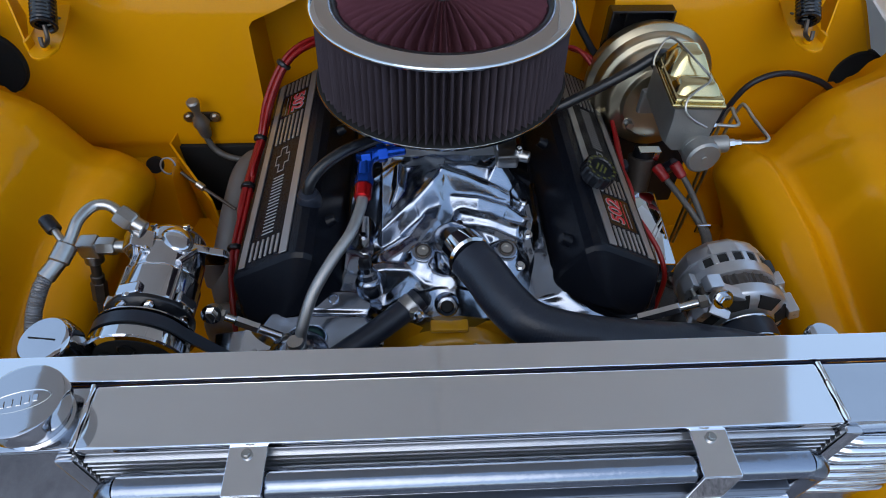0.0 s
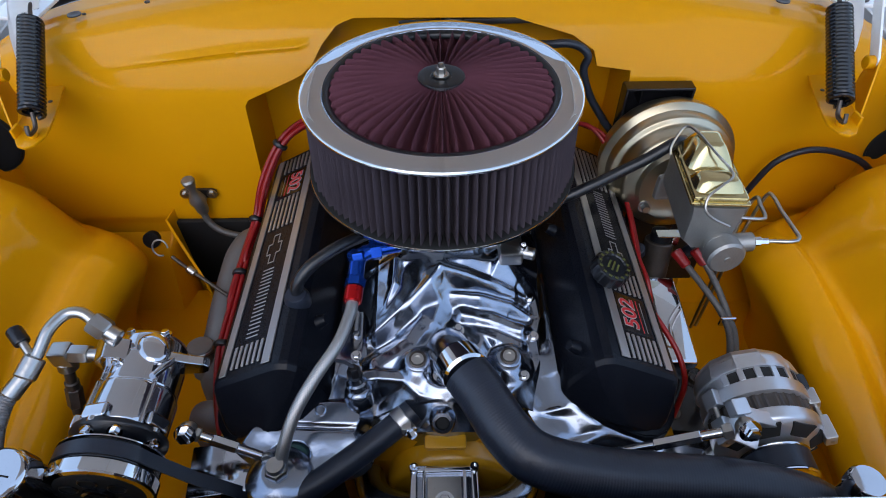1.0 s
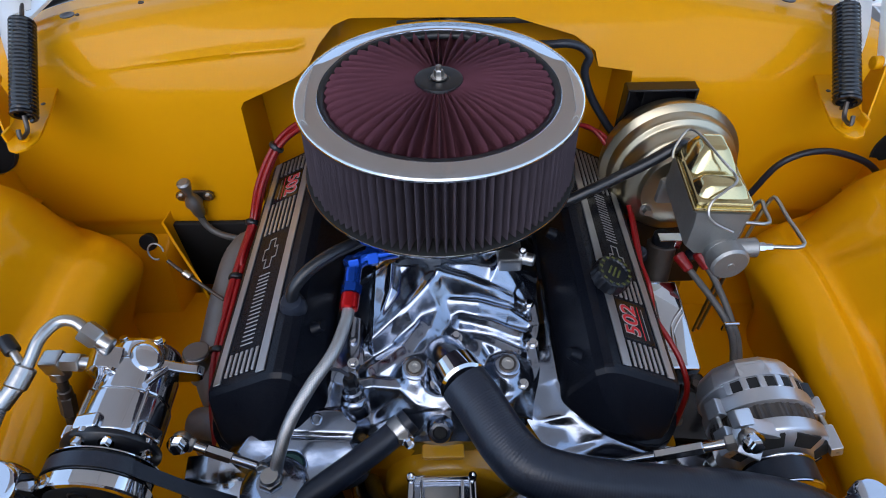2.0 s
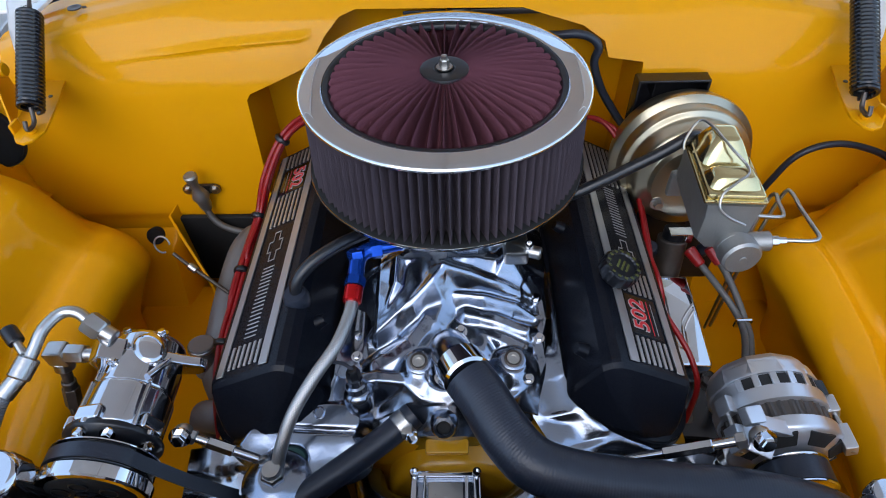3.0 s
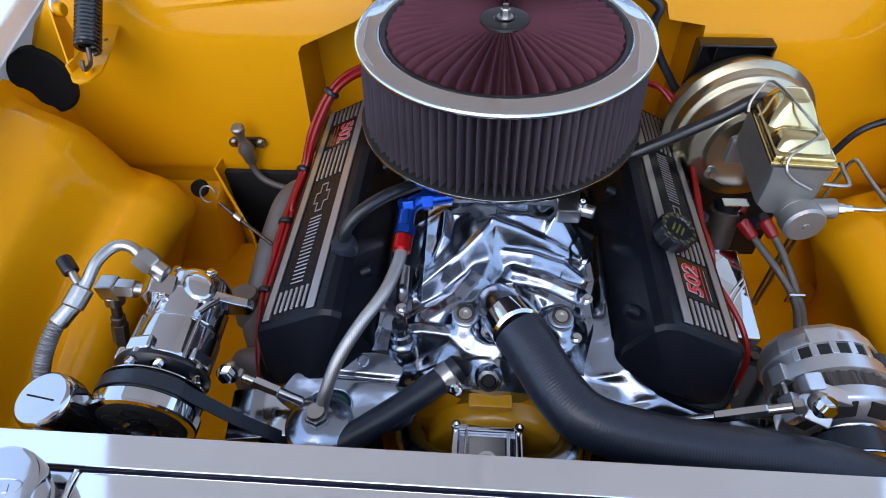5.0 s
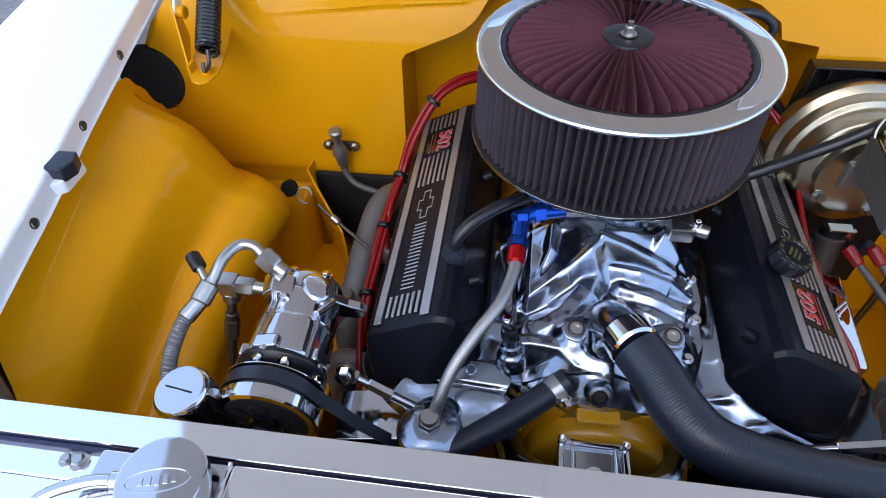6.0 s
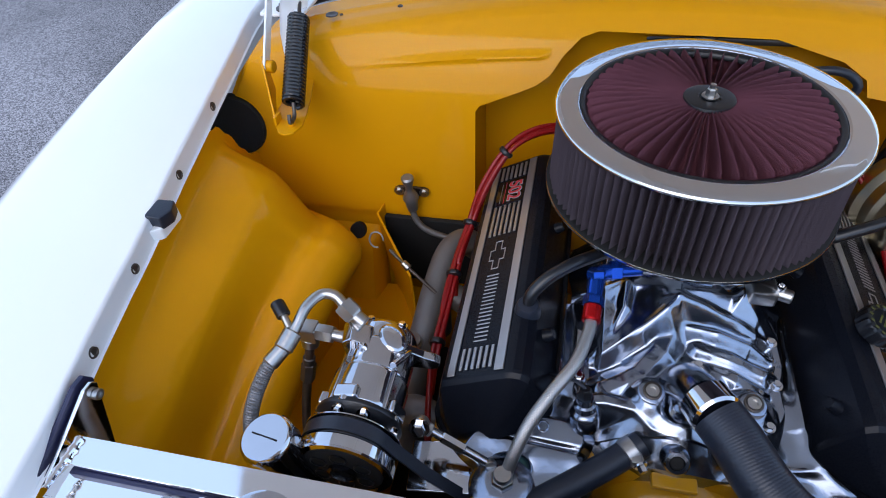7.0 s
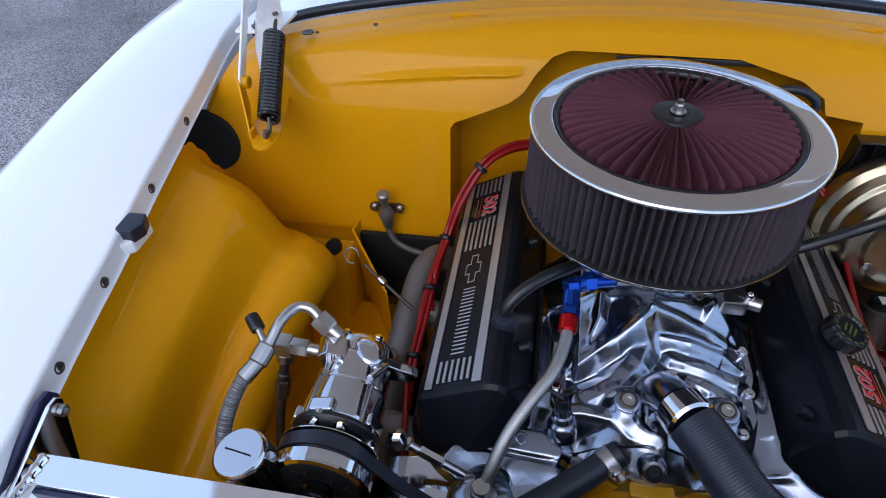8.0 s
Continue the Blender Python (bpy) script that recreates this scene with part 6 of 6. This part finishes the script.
dome(-0.004, 0.058, 0.030, 0.0130, 0.016, 0.046)
dome(-0.047, -0.006, 0.015, 0.0210, -0.036, -0.016)
bm = B()
tube(bm, [(0.292, 0.852, 0.978), (0.293, 0.858, 0.990), (0.306, 0.866, 1.010), (0.315, 0.850, 1.014), (0.327, 0.814, 1.009), (0.341, 0.792, 1.000), (0.338, 0.778, 0.999), (0.326, 0.770, 0.996), (0.307, 0.758, 0.987), (0.305, 0.749, 0.975), (0.318, 0.748, 0.962), (0.341, 0.748, 0.949)], 0.0016, 8, 0.004)
part("bail_wire", bm, STEEL, mc, "bent steel bail wire")


def brake_line(pts, name_label):
    top = thing("brake_line", name_label, "brake line", "brake lines", at=tuple(pts[0]))
    bm = B()
    tube(bm, pts, 0.0026, 10, 0.004)
    part("pipe", bm, STEEL, top)
    bm = B()
    d = Vector(pts[1]) - Vector(pts[0])
    lathe(bm, [(0, 0), (0.0055, 0), (0.006, 0.001), (0.006, 0.009), (0.0042, 0.011), (0.0042, 0.018), (0, 0.018)], axis_m(pts[0], d), 6)
    part("flare_nut", bm, CHROME, top)


brake_line([(0.379, 0.750, 0.921), (0.400, 0.746, 0.925), (0.422, 0.741, 0.929), (0.431, 0.745, 0.931), (0.432, 0.765, 0.930), (0.434, 0.80, 0.926), (0.437, 0.83, 0.923), (0.436, 0.842, 0.915), (0.436, 0.850, 0.86), (0.44, 0.86, 0.75), (0.44, 0.86, 0.6)], "thin bent steel brake line looping from the master cylinder")
brake_line([(0.366, 0.800, 0.915), (0.385, 0.800, 0.914), (0.412, 0.797, 0.914), (0.419, 0.803, 0.914), (0.421, 0.825, 0.914), (0.424, 0.842, 0.912), (0.425, 0.852, 0.88), (0.428, 0.856, 0.75), (0.43, 0.856, 0.6)], "short bent steel brake line beside the master cylinder")

bm = B()
tube(bm, [(0.318, 0.882, 0.978), (0.300, 0.868, 0.984), (0.270, 0.862, 0.966), (0.235, 0.858, 0.946), (0.195, 0.848, 0.930), (0.155, 0.842, 0.914), (0.105, 0.85, 0.902), (0.07, 0.86, 0.90)], 0.0076, 18, 0.006)
solo("vacuum_hose", bm, PLASTIC, "black rubber vacuum hose from the brake booster", "hose")

# ---- firewall fittings ----
bm = B()
tube(bm, [(0.130, 1.10, 1.006), (0.163, 1.080, 1.014), (0.188, 1.075, 1.018), (0.210, 1.075, 1.012), (0.224, 1.072, 0.998), (0.220, 1.070, 0.974), (0.238, 1.068, 0.930), (0.265, 1.060, 0.890), (0.288, 1.045, 0.855), (0.30, 1.02, 0.76)], 0.0062, 14, 0.006)
solo("wiring_loom", bm, RUBBER, "thick black wrapped wiring loom on the firewall", "wiring")
bm = B()
tube(bm, [(0.505, 1.018, 0.66), (0.516, 1.014, 0.74), (0.525, 1.008, 0.795), (0.540, 1.005, 0.840), (0.567, 1.005, 0.861), (0.600, 1.005, 0.867), (0.638, 1.003, 0.861), (0.684, 0.998, 0.842), (0.73, 0.985, 0.80)], 0.0052, 14, 0.006)
solo("black_cable", bm, RUBBER, "black cable arching over the firewall to the fender", "cable")
wip = thing("wiper_linkage", "dark wiper linkage bar in the firewall recess", "linkage", at=(0.05, 1.10, 1.04))
bm = B()
box(bm, (0.085, 1.122, 1.034), (0.13, 0.012, 0.010), 0.003, None)
part("bar", bm, DARK_STEEL, wip)
bm = B()
lathe(bm, [(0, 0), (0.018, 0), (0.018, 0.010), (0.012, 0.016), (0, 0.016)], axis_m((0.02, 1.124, 1.030), (0, -0.3, 1)), 24)
part("pivot", bm, DARK_STEEL, wip)
bm = B()
tube(bm, [(-0.02, 1.120, 1.034), (-0.045, 1.110, 1.038), (-0.06, 1.105, 1.040), (-0.048, 1.100, 1.043), (-0.025, 1.105, 1.041), (0.0, 1.115, 1.038)], 0.0025, 8, 0.004)
part("wire", bm, RUBBER, wip)

pet = thing("heater_valve", "grey metal heater valve bolted to the firewall", "valve", at=(-0.425, 1.02, 0.78))
bm = B()
prism(bm, [(-0.031, -0.005), (-0.024, -0.009), (0.024, -0.009), (0.031, -0.005), (0.031, 0.005), (0.024, 0.009), (-0.024, 0.009), (-0.031, 0.005)], 0.006, Matrix(((1, 0, 0, -0.420), (0, 0, -1, 1.030), (0, 1, 0, 0.778), (0, 0, 0, 1))), 0.001)
part("flange", bm, DARK_STEEL, pet)
for dx in (-0.023, 0.023):
    bm = B()
    hexbolt(bm, (-0.420 + dx, 1.024, 0.778), (0, -1, 0), 0.006, 0.006)
    part("bolt", bm, STEEL, pet)
bm = B()
lathe(bm, [(0, -0.030), (0.009, -0.030), (0.0105, -0.024), (0.0115, -0.008), (0.0145, 0.0), (0.011, 0.012), (0.007, 0.018), (0.0065, 0.030), (0.0105, 0.044), (0.011, 0.050), (0.008, 0.053), (0, 0.053)], axis_m((-0.418, 1.010, 0.776), (0.0, -0.15, 1)), 28)
part("body", bm, CAST, pet)
bm = B()
tube(bm, [(-0.418, 1.012, 0.752), (-0.416, 1.010, 0.735), (-0.405, 1.005, 0.718), (-0.385, 1.0, 0.708), (-0.355, 0.995, 0.703), (-0.32, 0.99, 0.70)], 0.0058, 16, 0.006)
part("hose", bm, CABLE, pet, "dark grey hose")

# ---- oil dipstick and its tube ----
dip = thing("dipstick", "thin steel dipstick with a wire loop", "dipstick", at=(-0.40, 0.84, 0.78))
bm = B()
loop = [(-0.452 + 0.012 * math.cos(a), 0.905 + 0.006 * math.sin(a), 0.768 + 0.012 * math.sin(a)) for a in (2 * math.pi * k / 20 for k in range(17))]
tube(bm, loop, 0.0015, 8, 0.003)
part("loop", bm, CAST, dip)
bm = B()
tube(bm, [(-0.418, 0.872, 0.782), (-0.400, 0.862, 0.772), (-0.375, 0.85, 0.758), (-0.335, 0.83, 0.738)], 0.0028, 10, 0.006)
part("stem", bm, DARK_STEEL, dip)
bm = B()
cyl(bm, (-0.395, 0.860, 0.769), (-0.383, 0.854, 0.762), 0.006)
part("ferrule", bm, STEEL, dip)

# ---- exhaust ----
for s in (-1,):
    ex = thing("exhaust_header", "grey coated exhaust header tube beside the head", "exhaust", "", at=(s * 0.34, 0.85, 0.7))
    bm = B()
    tube(bm, [(s * 0.27, 0.975, 0.68), (s * 0.31, 0.965, 0.726), (s * 0.333, 0.930, 0.732), (s * 0.342, 0.87, 0.718), (s * 0.346, 0.80, 0.698), (s * 0.352, 0.74, 0.66), (s * 0.35, 0.72, 0.55)], 0.0235, 24, 0.01)
    part("tube", bm, GREY_PIPE, ex)
    bm = B()
    cyl(bm, (s * 0.365, 0.742, 0.66), (s * 0.362, 0.752, 0.718), 0.019, 20)
    part("boss", bm, GREY_PIPE, ex)
    bm = B()
    cyl(bm, (s * 0.3622, 0.7505, 0.708), (s * 0.362, 0.752, 0.714), 0.0205, 28)
    part("clamp", bm, STEEL, ex, "bright clamp ring")
    for y in (0.64, 0.86):
        bm = B()
        tube(bm, [(s * 0.28, y, 0.68), (s * 0.32, y + 0.01, 0.69), (s * 0.345, y + 0.02, 0.665), (s * 0.35, y + 0.02, 0.58)], 0.022, 20, 0.01)
        part("tube", bm, GREY_PIPE, ex)


# ---- ignition wires ----
def bundle(tag, paths, clips, label):
    top = thing("spark_plug_wires", label, "ignition wires", "ignition wires", at=tag)
    for p in paths:
        bm = B()
        tube(bm, p, 0.0037, 10, 0.008)
        part("wire", bm, RED, top)
    for p, d in clips:
        bm = B()
        lathe(bm, [(0, -0.004), (0.0105, -0.004), (0.012, -0.002), (0.012, 0.002), (0.0105, 0.004), (0, 0.004)], axis_m(p, d), 18)
        part("clip", bm, PLASTIC, top, "black wire separator")
    return top


main = [(-0.115, 1.055, 0.905), (-0.17, 1.045, 0.912), (-0.215, 1.022, 0.912), (-0.250, 0.995, 0.893), (-0.280, 0.965, 0.845), (-0.297, 0.935, 0.795), (-0.306, 0.87, 0.778), (-0.308, 0.78, 0.768), (-0.309, 0.70, 0.758), (-0.305, 0.64, 0.728), (-0.300, 0.605, 0.70)]
offs = [(0, 0, 0), (0.0045, 0.005, 0.004), (-0.0045, 0.004, 0.003), (0.002, -0.005, 0.006), (-0.002, 0.007, 0.007)]
cut = [11, 9, 8, 7, 10]
paths = [[(p[0] + o[0] * (1 if i > 4 else 1.3), p[1] + o[1], p[2] + o[2] * (1 if i < 4 else 0.6)) for i, p in enumerate(main[:c])] + ([(main[c - 1][0] - 0.0, main[c - 1][1] - 0.03, main[c - 1][2] - 0.05)] if c < 11 else []) for o, c in zip(offs, cut)]
bundle((-0.3, 0.9, 0.8), paths, [((-0.250, 0.997, 0.898), (0.6, 0.4, 0.7)), ((-0.298, 0.936, 0.797), (0.1, 0.6, 0.3)), ((-0.307, 0.84, 0.776), (0, 1, 0.1)), ((-0.308, 0.72, 0.763), (0, 1, 0.15))],
       "bundle of red spark plug wires with black separators")
bundle((0.3, 0.8, 0.8), [[(0.20, 1.04, 0.90), (0.235, 1.02, 0.905), (0.27, 0.98, 0.87), (0.285, 0.92, 0.83), (0.284, 0.84, 0.81), (0.290, 0.79, 0.80), (0.296, 0.765, 0.765), (0.290, 0.755, 0.73)],
                          [(0.22, 1.04, 0.90), (0.26, 1.01, 0.89), (0.288, 0.95, 0.83), (0.292, 0.86, 0.80), (0.281, 0.80, 0.803), (0.283, 0.778, 0.80), (0.290, 0.775, 0.77), (0.295, 0.78, 0.73)],
                          [(0.284, 0.735, 0.800), (0.298, 0.706, 0.790), (0.310, 0.68, 0.776), (0.317, 0.655, 0.75), (0.310, 0.635, 0.70)]], [],
       "red spark plug wires hanging beside the chrome coil box")

# ---- coil, cables ----
coil = thing("ignition_coil", "mirror chrome ignition coil box beside the engine", "coil", at=(0.325, 0.78, 0.70))
bm = B()
box(bm, (0, 0, 0), (0.048, 0.150, 0.05), 0.006, pose(0.335, 0.778, 0.712, 6, 4, 0))
part("can", bm, CHROME, coil)
bm = B()
cyl(bm, (0.330, 0.853, 0.712), (0.331, 0.878, 0.716), 0.017)
part("tower", bm, PLASTIC, coil)
cab = thing("battery_cable", "pair of grey braided cables with red boots", "cable", at=(0.41, 0.80, 0.75))
for pts, b0, b1 in (([(0.364, 0.862, 0.774), (0.378, 0.840, 0.765), (0.400, 0.802, 0.750), (0.413, 0.775, 0.738), (0.413, 0.745, 0.735), (0.395, 0.700, 0.745), (0.375, 0.672, 0.768)], (0.358, 0.871, 0.779), (0.373, 0.848, 0.768)),
                    ([(0.388, 0.853, 0.785), (0.402, 0.835, 0.771), (0.414, 0.802, 0.753), (0.421, 0.775, 0.738), (0.420, 0.745, 0.735), (0.402, 0.700, 0.745), (0.381, 0.670, 0.768)], (0.382, 0.862, 0.792), (0.396, 0.843, 0.777))):
    bm = B()
    tube(bm, pts, 0.0050, 14, 0.004)
    part("braided_sleeve", bm, CABLE, cab)
    bm = B()
    cyl(bm, b0, b1, 0.0092, 18, 0.002, 0.0078)
    part("boot", bm, RED, cab, "red boot")
bm = B()
box(bm, (0.4165, 0.766, 0.7365), (0.024, 0.006, 0.018), 0.003)
part("clamp", bm, CHROME, cab, "bright clamp")
sol = thing("starter_solenoid", "dark relay with studs under the brake booster", "relay", at=(0.35, 0.88, 0.74))
# black plate added to darken the space behind; it hides the yellow firewall
bm = B()
box(bm, (0.372, 0.945, 0.715), (0.150, 0.005, 0.170), 0.002)
part("darkening_plate", bm, PLASTIC, sol, "black plate added to darken the space behind the relay")
bm = B()
cyl(bm, (0.335, 0.87, 0.72), (0.338, 0.89, 0.785), 0.022, 24)
part("can", bm, DARK_STEEL, sol)
bm = B()
box(bm, (0.345, 0.884, 0.803), (0.036, 0.016, 0.003), 0.001)
box(bm, (0.356, 0.877, 0.795), (0.010, 0.003, 0.018), 0.001)
part("terminal_strap", bm, CHROME, sol, "bright terminal strap")
bm = B()
cyl(bm, (0.338, 0.89, 0.783), (0.339, 0.893, 0.80), 0.016, 24)
part("top", bm, PLASTIC, sol)
for dx in (-0.03, 0.045):
    bm = B()
    cyl(bm, (0.338 + dx, 0.882, 0.762), (0.338 + dx * 1.2, 0.875, 0.782), 0.010, 16)
    part("stud_cap", bm, RUBBER, sol)

# ---- black block added to darken the gap beside the alternator ----
mount = thing("gap_dark_block", "added black block that darkens the gap below the alternator", "engine mount", at=(0.335, 0.67, 0.45))
bm = B()
prism(bm, [(-0.045, -0.055), (0.040, -0.055), (0.055, 0.020), (0.035, 0.058), (-0.045, 0.058)], 0.26, pose(0.338, 0.672, 0.420, 0, 0, -6), 0.006)
part("tower", bm, BLACK_GLOSS, mount)
for dx, dy in ((-0.02, -0.02), (0.025, 0.03)):
    bm = B()
    hexbolt(bm, (0.338 + dx, 0.672 + dy, 0.680), (0, 0, 1), 0.008, 0.008)
    part("bolt", bm, DARK_STEEL, mount)

# ---- overflow knob behind the radiator ----
knob = thing("overflow_cap", "small bright round cap behind the radiator", "cap", at=(0.400, 0.470, 0.81))
bm = B()
lathe(bm, [(0, -0.05), (0.014, -0.05), (0.014, 0.0), (0.017, 0.002), (0.0175, 0.014), (0.015, 0.019), (0, 0.021)], Matrix.Translation((0.400, 0.470, 0.862)), 32)
part("cap", bm, POLISHED, knob)
